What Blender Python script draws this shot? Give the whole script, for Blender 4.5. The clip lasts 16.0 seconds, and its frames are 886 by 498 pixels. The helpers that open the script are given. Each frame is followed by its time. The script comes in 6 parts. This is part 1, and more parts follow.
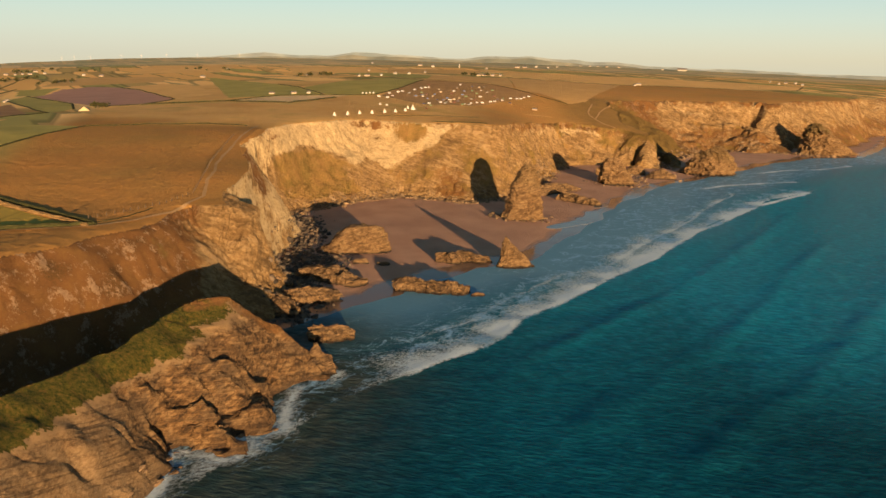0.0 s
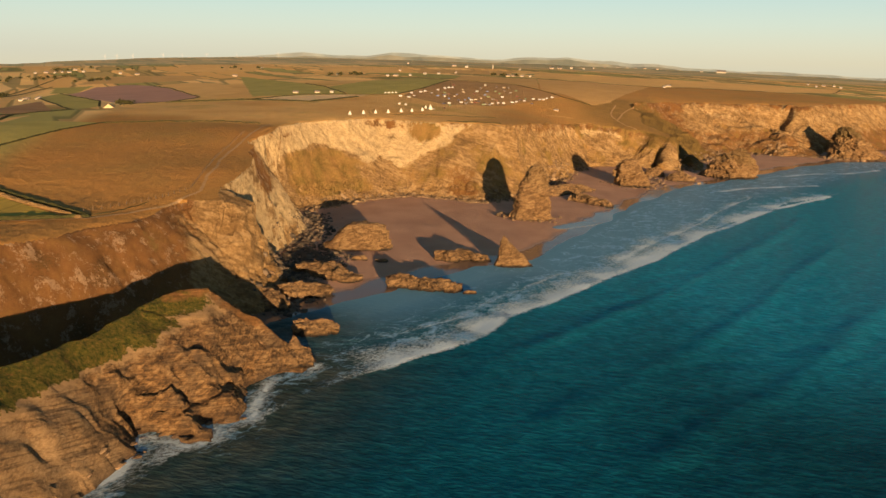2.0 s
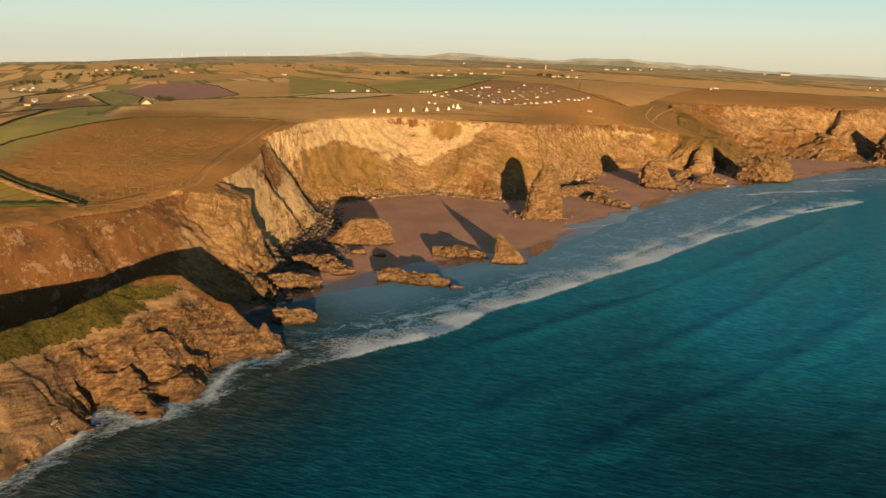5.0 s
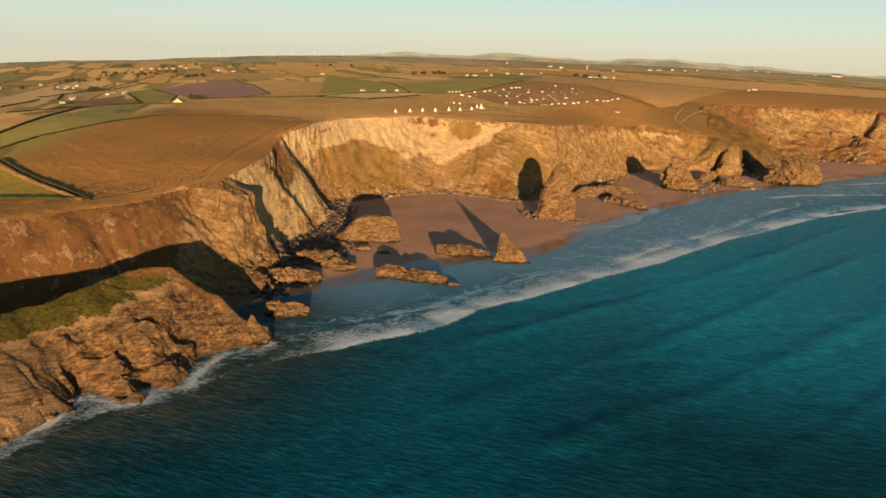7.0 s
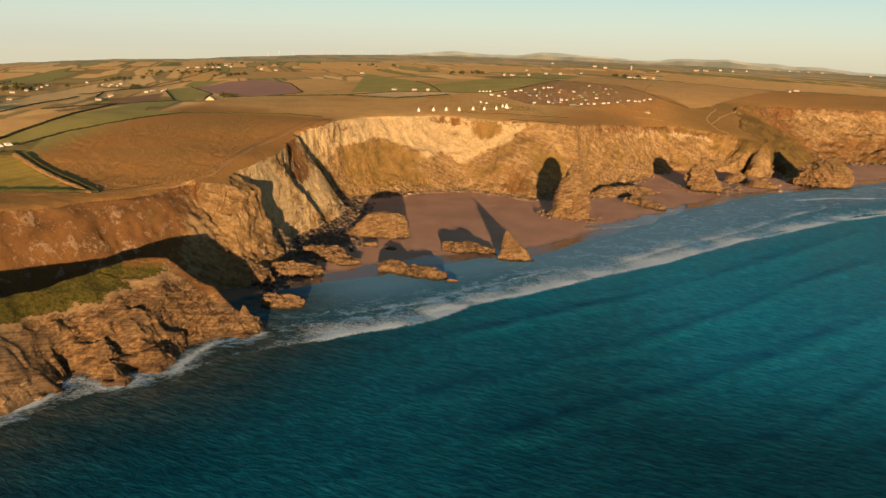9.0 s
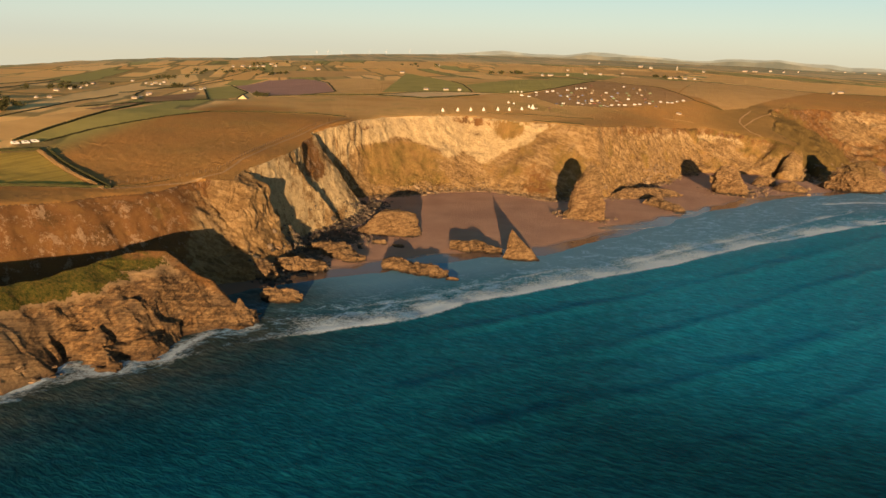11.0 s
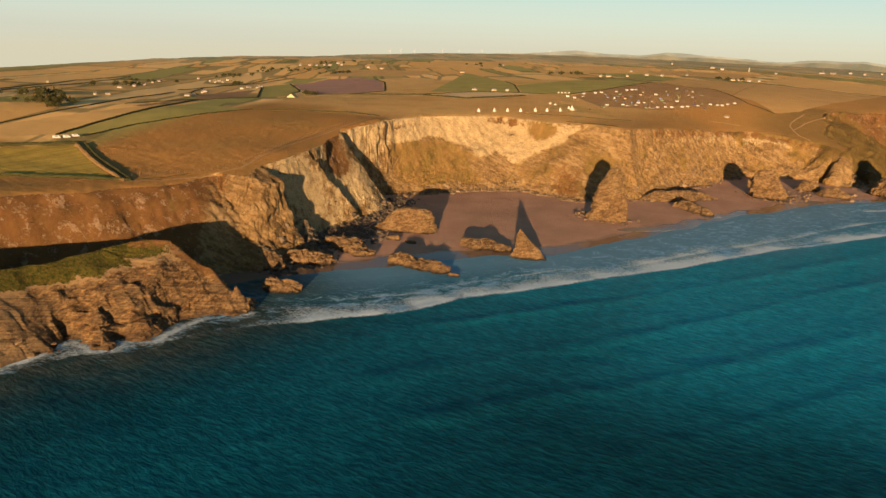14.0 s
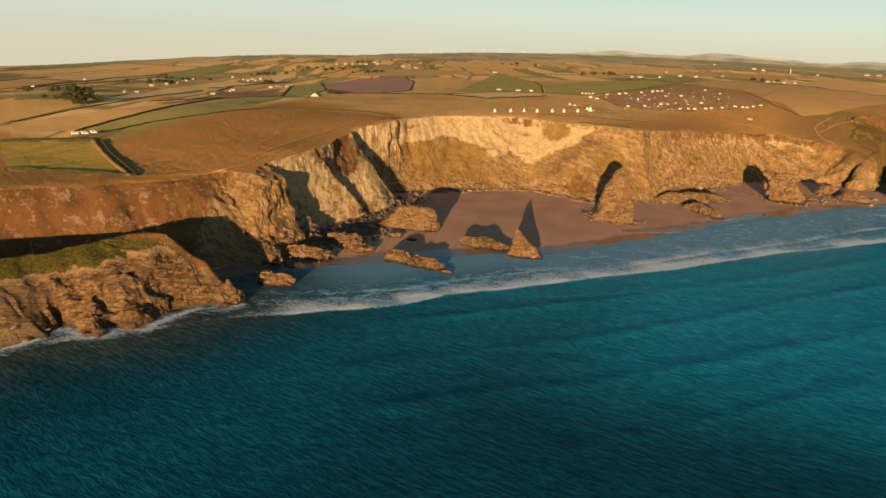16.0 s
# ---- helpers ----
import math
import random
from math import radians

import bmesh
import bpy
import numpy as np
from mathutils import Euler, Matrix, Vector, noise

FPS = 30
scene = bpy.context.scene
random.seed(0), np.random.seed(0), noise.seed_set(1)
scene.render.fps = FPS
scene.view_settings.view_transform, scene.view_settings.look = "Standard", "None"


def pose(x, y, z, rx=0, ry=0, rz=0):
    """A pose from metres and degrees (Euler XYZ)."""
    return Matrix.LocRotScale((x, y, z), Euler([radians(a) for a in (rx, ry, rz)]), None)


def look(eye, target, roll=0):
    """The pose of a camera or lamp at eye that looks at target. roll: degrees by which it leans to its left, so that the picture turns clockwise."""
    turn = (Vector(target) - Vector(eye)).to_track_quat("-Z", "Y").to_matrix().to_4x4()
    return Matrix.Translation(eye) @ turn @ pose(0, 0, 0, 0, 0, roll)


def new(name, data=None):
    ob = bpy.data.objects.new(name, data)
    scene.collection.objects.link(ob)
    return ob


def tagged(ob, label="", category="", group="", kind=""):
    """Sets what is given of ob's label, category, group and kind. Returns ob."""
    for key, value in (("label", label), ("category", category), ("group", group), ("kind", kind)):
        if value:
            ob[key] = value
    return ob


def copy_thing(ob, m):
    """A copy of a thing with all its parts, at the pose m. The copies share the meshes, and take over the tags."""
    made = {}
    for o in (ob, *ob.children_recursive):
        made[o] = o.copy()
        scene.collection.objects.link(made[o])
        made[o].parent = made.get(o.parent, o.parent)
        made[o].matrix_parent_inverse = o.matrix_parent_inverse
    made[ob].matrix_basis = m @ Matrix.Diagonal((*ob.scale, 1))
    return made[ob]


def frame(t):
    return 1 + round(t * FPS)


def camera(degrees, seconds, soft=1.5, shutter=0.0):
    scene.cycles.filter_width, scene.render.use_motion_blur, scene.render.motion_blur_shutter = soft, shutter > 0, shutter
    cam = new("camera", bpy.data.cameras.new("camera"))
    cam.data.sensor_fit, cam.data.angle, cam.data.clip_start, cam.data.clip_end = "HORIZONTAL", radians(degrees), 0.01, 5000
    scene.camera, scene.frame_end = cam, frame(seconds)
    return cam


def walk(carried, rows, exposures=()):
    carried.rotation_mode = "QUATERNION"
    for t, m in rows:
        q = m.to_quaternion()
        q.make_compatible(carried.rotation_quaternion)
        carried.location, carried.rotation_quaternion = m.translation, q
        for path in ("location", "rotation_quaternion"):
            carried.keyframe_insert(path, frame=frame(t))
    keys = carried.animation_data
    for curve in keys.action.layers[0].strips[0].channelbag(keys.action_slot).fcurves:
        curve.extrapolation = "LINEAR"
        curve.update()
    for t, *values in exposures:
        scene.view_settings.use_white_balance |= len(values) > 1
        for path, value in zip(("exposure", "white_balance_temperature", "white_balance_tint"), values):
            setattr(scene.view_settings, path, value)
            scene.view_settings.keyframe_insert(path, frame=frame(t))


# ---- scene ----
cam = camera(54.68, 16.0)
ROWS = [  # seconds, place, heading, pitch, lean to the right
    (0, 0, 0, 106.62, 0, -12.297, -1.55),
    (0.5, 5.25, -0.89, 106.64, 0.673, -12.298, -1.633),
    (1, 10.55, -1.69, 106.6, 1.317, -12.303, -1.711),
    (1.5, 15.94, -2.52, 106.61, 1.961, -12.311, -1.785),
    (2, 21.48, -3.4, 106.64, 2.606, -12.323, -1.856),
    (2.5, 27.09, -4.33, 106.74, 3.253, -12.337, -1.923),
    (3, 32.86, -5.26, 106.83, 3.93, -12.355, -1.986),
    (3.5, 38.66, -6.17, 106.87, 4.608, -12.376, -2.047),
    (4, 44.66, -7.13, 106.91, 5.318, -12.4, -2.104),
    (4.5, 50.74, -8.12, 107.12, 6.037, -12.427, -2.159),
    (5, 56.84, -9.1, 107.48, 6.764, -12.456, -2.212),
    (5.5, 62.96, -10.03, 107.91, 7.508, -12.487, -2.263),
    (6, 69.08, -10.87, 108.34, 8.279, -12.521, -2.311),
    (6.5, 75.19, -11.58, 108.69, 9.085, -12.557, -2.358),
    (7, 81.28, -12.16, 108.94, 9.923, -12.596, -2.404),
    (7.5, 87.45, -12.74, 109.21, 10.753, -12.636, -2.449),
    (8, 93.77, -13.38, 109.52, 11.585, -12.678, -2.492),
    (8.5, 100.09, -13.92, 109.76, 12.408, -12.722, -2.535),
    (9, 106.41, -14.4, 110.1, 13.234, -12.767, -2.578),
    (9.5, 112.7, -14.79, 110.58, 14.065, -12.814, -2.621),
    (10, 118.95, -15.08, 111.15, 14.901, -12.862, -2.663),
    (10.5, 125.21, -15.28, 111.78, 15.741, -12.912, -2.706),
    (11, 131.52, -15.41, 112.42, 16.585, -12.962, -2.749),
    (11.5, 137.92, -15.48, 113.02, 17.432, -13.013, -2.794),
    (12, 144.44, -15.51, 113.56, 18.281, -13.066, -2.839),
    (12.5, 151.07, -15.55, 114.08, 19.132, -13.118, -2.885),
    (13, 157.91, -15.57, 114.71, 19.996, -13.172, -2.933),
    (13.5, 164.62, -15.48, 115.41, 20.872, -13.225, -2.983),
    (14, 171.25, -15.23, 116.14, 21.721, -13.279, -3.035),
    (14.5, 178.03, -14.98, 116.92, 22.493, -13.334, -3.089),
    (15, 184.98, -14.63, 117.59, 23.218, -13.388, -3.146),
    (15.5, 192.03, -14.28, 118.36, 23.945, -13.442, -3.205),
    (16, 199.14, -13.8, 118.99, 24.686, -13.496, -3.267),
]


def stand(x, y, z, heading, pitch, lean):
    ahead = Vector((-math.sin(radians(heading)) * math.cos(radians(pitch)), math.cos(radians(heading)) * math.cos(radians(pitch)), math.sin(radians(pitch))))
    eye = Vector((x, y, z))
    return look(eye, eye + ahead, -lean)


walk(cam, [(row[0], stand(*row[1:])) for row in ROWS])

# ---- world, sun ----
SUN_AZ, SUN_EL = radians(163.0), radians(4.2)   # compass bearing from +y towards +x, height
world = bpy.data.worlds.new("sky")
scene.world = world
world.use_nodes = True
wn, wl = world.node_tree.nodes, world.node_tree.links
sky = wn.new("ShaderNodeTexSky")
sky.sky_type = "NISHITA"
sky.sun_disc = False
sky.sun_elevation, sky.sun_rotation = SUN_EL, SUN_AZ
sky.altitude, sky.air_density, sky.dust_density, sky.ozone_density = 100, 1.0, 1.0, 2.0
up = wn.new("ShaderNodeSeparateXYZ")
wl.new(wn.new("ShaderNodeTexCoord").outputs["Generated"], up.inputs[0])
pale_sky = wn.new("ShaderNodeValToRGB")
stops = [(0.0, (0.75, 0.71, 0.54)), (0.018, (0.71, 0.725, 0.60)), (0.04, (0.63, 0.725, 0.66)), (0.07, (0.51, 0.67, 0.67)), (0.13, (0.24, 0.37, 0.40)), (0.26, (0.06, 0.12, 0.155)), (1.0, (0.022, 0.055, 0.09))]
while len(pale_sky.color_ramp.elements) < len(stops):
    pale_sky.color_ramp.elements.new(0.5)
for el, (at, c) in zip(pale_sky.color_ramp.elements, stops):
    el.position, el.color = at, (*c, 1)
lean_west = wn.new("ShaderNodeMath")   # the pale glow lies a little lower in the west
lean_west.operation = "MULTIPLY_ADD"
wl.new(up.outputs["X"], lean_west.inputs[0])
lean_west.inputs[1].default_value = -0.03
wl.new(up.outputs["Z"], lean_west.inputs[2])
wl.new(lean_west.outputs[0], pale_sky.inputs[0])
haze = wn.new("ShaderNodeBackground")
wl.new(pale_sky.outputs[0], haze.inputs[0])
haze.inputs[1].default_value = 0.385
wl.new(sky.outputs[0], wn["Background"].inputs[0])
wn["Background"].inputs[1].default_value = 0.034
both = wn.new("ShaderNodeAddShader")
wl.new(wn["Background"].outputs[0], both.inputs[0])
wl.new(haze.outputs[0], both.inputs[1])
wl.new(both.outputs[0], wn["World Output"].inputs[0])
sun_dir = Vector((math.sin(SUN_AZ) * math.cos(SUN_EL), math.cos(SUN_AZ) * math.cos(SUN_EL), math.sin(SUN_EL)))
lamp = bpy.data.lights.new("sun", "SUN")
lamp.energy, lamp.angle, lamp.color = 5.0, radians(0.5), (1.0, 0.64, 0.33)
sun = new("sun", lamp)
sun.matrix_world = look(sun_dir * 500, (0, 0, 0))
scene.view_settings.exposure = 1.12


# ---- noise on arrays ----
def lattice(ix, iy, iz):
    h = (ix.astype(np.int64) * 374761393 + iy.astype(np.int64) * 668265263 + iz.astype(np.int64) * 2147483647 + 12345) & 0xFFFFFFFF
    h = ((h ^ (h >> 13)) * 1274126177) & 0xFFFFFFFF
    h = ((h ^ (h >> 16)) * 2246822519) & 0xFFFFFFFF
    return ((h ^ (h >> 15)) & 0xFFFF) / 65535.0


def vnoise(x, y, z):
    """Smooth noise from -1 to 1 on arrays."""
    ix, iy, iz = np.floor(x), np.floor(y), np.floor(z)
    fx, fy, fz = x - ix, y - iy, z - iz
    fx, fy, fz = (f * f * (3 - 2 * f) for f in (fx, fy, fz))
    r = 0
    for dx in (0, 1):
        for dy in (0, 1):
            for dz in (0, 1):
                r = r + lattice(ix + dx, iy + dy, iz + dz) * (fx if dx else 1 - fx) * (fy if dy else 1 - fy) * (fz if dz else 1 - fz)
    return r * 2 - 1


def fbm(x, y, z, size, octaves=4, ridged=False):
    x, y, z = (np.broadcast_to(np.asarray(v, float), np.shape(x)) / size for v in (x, y, z))
    total, amp = 0, 1.0
    for k in range(octaves):
        n = vnoise(x + 17.3 * k, y - 9.1 * k, z + 5.7 * k)
        total = total + amp * ((1 - 2 * abs(n)) if ridged else n)
        x, y, z, amp = x * 2.03, y * 2.03, z * 2.03, amp * 0.5
    return total


def blocks(x, y, z, size):
    """Broken rock: every cell of a loose lattice is a flat, slightly tilted facet, from about -1 to 1."""
    p = [np.asarray(v, float) / size for v in (x, y, z)]
    base_ = [np.floor(v) for v in p]
    best, cell, gap = np.full(p[0].shape, 9e9), [np.zeros(p[0].shape) for _ in p], [np.zeros(p[0].shape) for _ in p]
    for dx, dy, dz in [(i, j, k) for i in (-1, 0, 1) for j in (-1, 0, 1) for k in (-1, 0, 1)]:
        c = [base_[0] + dx, base_[1] + dy, base_[2] + dz]
        g = [p[k] - c[k] - 0.1 - 0.8 * lattice(c[0] + 31 * k, c[1] - 17 * k, c[2] + 53 * k) for k in range(3)]
        d = g[0] ** 2 + g[1] ** 2 + g[2] ** 2
        near = d < best
        best = np.where(near, d, best)
        for k in range(3):
            cell[k], gap[k] = np.where(near, c[k], cell[k]), np.where(near, g[k], gap[k])
    lift = lattice(cell[0] + 101, cell[1], cell[2]) * 2 - 1
    tilt = sum((lattice(cell[0] + 7 * k, cell[1] + 211, cell[2] - 5 * k) * 2 - 1) * gap[k] for k in range(3))
    return 0.75 * lift + 0.9 * tilt


def smooth(a, b, v):
    t = np.clip((v - a) / (b - a), 0, 1)
    return t * t * (3 - 2 * t)


# ---- the plan: coastlines in metres ----
FOOT = [(-170, 60), (-150, 150), (-137, 190), (-127, 225), (-118, 250), (-109, 275), (-99, 299), (-88, 318), (-76, 335), (-64, 349),
        (-70, 366), (-74, 386), (-86, 404), (-92, 424), (-98, 446), (-104, 476), (-106, 500), (-114, 518), (-117, 545), (-116, 566), (-107, 582), (-88, 608), (-66, 640), (-39, 668), (-6, 659), (18, 650), (42, 672), (63, 694), (78, 745), (92, 810), (108, 875),
        (126, 908), (152, 920), (182, 926), (204, 908), (224, 905), (232, 930)]
FOOT_FAR = [(231, 985), (240, 990), (239, 926), (252, 920), (264, 985), (285, 1050), (320, 1105), (360, 1138), (395, 1150), (411, 1122),
            (450, 1130), (470, 1190), (520, 1200), (600, 1270), (724, 1496), (760, 1510), (1000, 1700), (1700, 2200)]
EDGE = [(-200, 60), (-178, 150), (-163, 200), (-147, 250), (-131, 288), (-117, 318), (-109, 350), (-103, 385), (-113, 400), (-116, 430),
        (-120, 470), (-121, 510), (-123, 545), (-122, 578), (-125, 606), (-118, 640), (-94, 680), (-66, 712),
        (-33, 704), (5, 704), (41, 705), (55, 745), (68, 800), (80, 850), (98, 905), (128, 945), (160, 955), (190, 950), (212, 938)]
EDGE_FAR = [(222, 960), (208, 1000), (198, 1060), (218, 1120), (262, 1165), (305, 1190), (350, 1205), (400, 1215), (440, 1205), (480, 1240), (520, 1290),
            (570, 1320), (640, 1400), (740, 1580), (960, 1760), (1600, 2300)]
INLAND = [(1600, 9000), (-9000, 9000), (-9000, -3000), (-400, -3000)]
SHORE = [(-112, 40), (-106, 150), (-92, 240), (-74, 298), (-66, 330), (-52, 347), (-40, 361), (-28, 379), (-14, 404), (18, 446), (51, 464), (73, 520), (97, 572), (139, 674),
         (193, 778), (252, 845), (310, 915), (371, 995), (460, 1085), (540, 1110), (640, 1260), (770, 1490), (1010, 1680), (1720, 2190)]
SPUR = [(-86, 60), (-79, 130), (-73, 180), (-70, 196), (-70, 207), (-73, 213), (-72, 218), (-65, 217), (-57, 214), (-50, 219), (-55, 228), (-45, 233),
        (-48, 252), (-46, 268), (-37, 270), (-36, 282), (-41, 296), (-58, 300), (-73, 297), (-87, 285), (-97, 266), (-104, 240), (-114, 205), (-127, 165), (-145, 60)]
CREST = [(-128, 60, 34), (-113, 150, 30), (-102, 184, 28), (-95, 206, 27), (-91, 226, 26.5), (-87, 248, 28), (-80, 268, 29.5), (-72, 274, 29), (-66, 277, 23), (-57, 281, 13), (-49, 284, 5)]
HEIGHTS = [(-200, 60, 52), (-178, 150, 48), (-134, 323, 42.5), (-103, 388, 46), (-215, 373, 48), (-118, 480, 51.5), (-106, 424, 50.3), (-122, 580, 59.5), (-134, 606, 58), (-93, 716, 61), (-33, 712, 58.8),
           (-33, 828, 62.4), (41, 705, 58), (-340, 804, 55.5), (-535, 1115, 50), (100, 1074, 67), (-24, 1116, 74), (104, 989, 56), (168, 981, 46),
           (212, 938, 34), (80, 850, 51), (128, 945, 46), (217, 1075, 58), (324, 1276, 68), (480, 1260, 64), (740, 1600, 62), (-300, 500, 56)]
HEIGHTS_FAR = [(0, 1700, 84), (23, 2814, 93), (843, 3164, 92), (-600, 2600, 84), (1600, 2500, 75), (-600, 300, 58), (-964, 821, 45), (-1123, 1171, 42),
               (-1378, 1752, 44), (-1578, 2477, 49), (-1872, 3698, 50), (-1697, 4224, 76), (-1321, 4365, 92), (-935, 4472, 103), (-461, 4556, 107),
               (100, 4590, 108), (661, 4556, 107), (1056, 4490, 102), (1445, 4389, 94), (1823, 4255, 88)]
NOSE_RIDGES = [[(-130, 404), (-112, 402), (-101, 387), (-82.5, 384), (-74, 388), (-62, 396), (-50, 402)], [(-130, 452), (-106, 446), (-99, 438), (-87, 478), (-83, 491)],
               [(-130, 512), (-116, 507), (-91, 537), (-85, 545)], [(-140, 588), (-121, 584), (-100, 590)]]   # plan of the slabs' far edges
NOSE_SLABS = [(-99, 438, 51.3, 4.86, -0.3), (-113, 479, 51.5, 1.63, 0.23), (-125.5, 580, 60.5, 8.0, 0.0)]   # a place on each slab, fall to the east and north
BROW = [(-90, 1500), (-52, 1420), (-46, 1750), (-40, 2350), (-34, 3050), (-28, 4250), (-23, 4600), (40, 4600)]   # bearing, how far the land shows


def along(line, x, y):
    """Distance to a line, and the height (if it has one) at the nearest place."""
    best, level = np.full(x.shape, 1e9), np.zeros(x.shape)
    for a, b in zip(line[:-1], line[1:]):
        dx, dy = b[0] - a[0], b[1] - a[1]
        t = np.clip(((x - a[0]) * dx + (y - a[1]) * dy) / (dx * dx + dy * dy), 0, 1)
        d = np.hypot(x - a[0] - t * dx, y - a[1] - t * dy)
        near = d < best
        best = np.where(near, d, best)
        if len(a) > 2:
            level = np.where(near, a[2] + t * (b[2] - a[2]), level)
    return best, level


def inside(ring, x, y):
    odd = np.zeros(x.shape, bool)
    for a, b in zip(ring, ring[1:] + ring[:1]):
        if a[1] != b[1]:
            odd ^= ((a[1] > y) != (b[1] > y)) & (x < (b[0] - a[0]) * (y - a[1]) / (b[1] - a[1]) + a[0])
    return odd


anchors = np.array(HEIGHTS + HEIGHTS_FAR, float)


def kernel(d):
    return np.where(d > 0, d * d * np.log(d + 1e-9), 0)


_n = len(anchors)
_a = np.zeros((_n + 3, _n + 3))
_a[:_n, :_n] = kernel(np.hypot(anchors[:, None, 0] - anchors[None, :, 0], anchors[:, None, 1] - anchors[None, :, 1]) / 500) + 0.002 * np.eye(_n)
_a[:_n, _n], _a[:_n, _n + 1:] = 1, anchors[:, :2] / 500
_a[_n:, :_n] = _a[:_n, _n:].T
weights = np.linalg.solve(_a, np.r_[anchors[:, 2], 0, 0, 0])


def plateau(x, y):
    z = weights[_n] + weights[_n + 1] * x / 500 + weights[_n + 2] * y / 500
    for (ax, ay, _), w in zip(anchors, weights):
        z = z + w * kernel(np.hypot(x - ax, y - ay) / 500)
    return z


def valley_side(x, y):
    """Where the grassy valley runs down to the sea between the two cliffs."""
    return smooth(185, 212, x) * (1 - smooth(262, 300, x)) * smooth(925, 965, y) * (1 - smooth(1080, 1150, y))


def rock_nose(x, y, top):
    """Steep slabs on the bay's near corner, stepping back one behind another."""
    ends = [np.interp(x, *zip(*line)) for line in NOSE_RIDGES]
    rib = 0.25 * fbm(x + 0.35 * y, y * 0.3, 0 * x, 7, 3, True)
    nub = np.interp(x, [-103, -84, -81.5, -78, -73, -66, -56], [46.7, 38.5, 25, 11, 3, 0, -40]) - 40 * (1 - smooth(338, 368, y)) + 1.2 * fbm(x, y, 3, 9, 3, True)
    fall = (7.0, 2.2, 4.0, 7.0)
    slabs = [nub - fall[0] * np.maximum(0, y - ends[0])]
    for k, (ax, ay, az, sx, sy) in enumerate(NOSE_SLABS):
        plane = az - sx * (x - ax) - sy * (y - ay) + rib * sx
        if k == 1:   # worn back behind the ridge in front
            plane = plane - 20 * (1 - smooth(468, 512, y)) * np.clip(1.1 - plane / 50, 0.15, 1)
        slabs.append(plane - fall[k] * np.maximum(0, ends[k] - y) - fall[k + 1] * np.maximum(0, y - ends[k + 1]))
    spike = 15 - 0.9 * np.hypot(1.4 * (x + 85), y - 407) - 0.5 * (y - 407)
    return np.minimum(np.maximum.reduce(slabs + [spike]), top)


def ground_form(x, y):
    """Height, and the masks: cliff share (0 foot, 1 edge), zone (0 beach, 1 cliff, 2 top, 3 spur), distance inland from the tide line."""
    wide = 13 * smooth(930, 1040, y) + 9 * smooth(30, 70, x) * smooth(640, 700, y)
    wx = x + 3.5 * fbm(x, y, 0, 22, 3) + 1.2 * fbm(x, y, 3, 7, 2) + wide * fbm(x, y, 14, 55, 3)
    wy = y + 3.5 * fbm(x, y, 8, 22, 3) + 1.2 * fbm(x, y, 11, 7, 2) + wide * fbm(x, y, 19, 55, 3)
    jag = smooth(375, 395, y) * (1 - smooth(560, 590, y)) * (1 - smooth(-75, -60, x))
    wx, wy = wx + 2.0 * jag * fbm(x, y, 41, 9, 3), wy + 2.6 * jag * fbm(x, y, 47, 9, 3)
    foot, edge = FOOT + FOOT_FAR, EDGE + EDGE_FAR
    d_foot, _ = along(foot, wx, wy)
    d_edge, _ = along(edge, wx, wy)
    in_foot, in_edge = inside(foot + INLAND, wx, wy), inside(edge + INLAND, wx, wy)
    d_shore, _ = along(SHORE, x, y)
    d_shore = np.where(inside(SHORE + INLAND, x, y), d_shore, -d_shore)
    beach = np.where(d_shore > 0, 3.2 * (1 - np.exp(-d_shore / 75)), np.maximum(0.035 * d_shore, -7)) + 0.12 * fbm(x, y, 0, 30, 3)
    top = plateau(x, y) + 0.5 * fbm(x, y, 5, 60, 4)
    u = np.where(in_edge, 1.0, np.where(in_foot, d_foot / (d_foot + d_edge + 1e-6), 0.0))
    near = np.maximum(1 - smooth(330, 400, y), valley_side(x, y))
    bend = 0.22 * fbm(x, y, 20, 45, 3) * (1 - abs(2 * u - 1)) * (1 - 0.6 * near)
    uu = np.clip(u + bend, 0, 1)
    steep = 0.72 * uu + 0.28 * uu ** 3
    rounded = 0.55 * uu + 0.45 * np.sin(uu * np.pi / 2)
    share = steep * (1 - near) + rounded * near
    z = np.where(in_edge, top - 1.2 * np.exp(-d_edge / 4), beach + (top - 1.2 - beach) * share)
    slab = rock_nose(x + 1.3 * fbm(x, y, 0, 24, 2), y + 2.2 * fbm(x, y, 8, 24, 2) + 1.0 * fbm(x, y, 11, 6, 2), top)
    z = np.maximum(z, slab)
    on_slab = slab >= z
    u = np.where(on_slab, np.clip((z - beach) / (top - beach), 0, 1), u)
    in_edge, in_foot = in_edge | (slab >= top - 0.1), in_foot | (on_slab & (z > beach + 0.3))
    d_spur, _ = along(SPUR + SPUR[:1], wx, wy)
    d_crest, crest = along(CREST, wx, wy)
    s = np.where(inside(SPUR, wx, wy), d_spur / (d_spur + d_crest + 1e-6), 0)
    s2 = np.clip(s + 0.10 * (0.35 + 0.65 * smooth(210, 220, y)) * fbm(x, y, 33, 16, 3) * (1 - s) * (s > 0), 0, 1)
    spur = beach + (crest - beach) * np.interp(s2, [0, 0.13, 0.27, 0.37, 0.62, 0.85, 1], [0, 0.24, 0.33, 0.52, 0.74, 0.93, 1])
    spur = spur + 2.6 * np.exp(-(along([(-80, 223), (-70, 226), (-63, 229)], wx, wy)[0] / 2.2) ** 2) + 2.4 * np.exp(-(along([(-61, 246), (-55, 250), (-52, 257)], wx, wy)[0] / 2.0) ** 2)
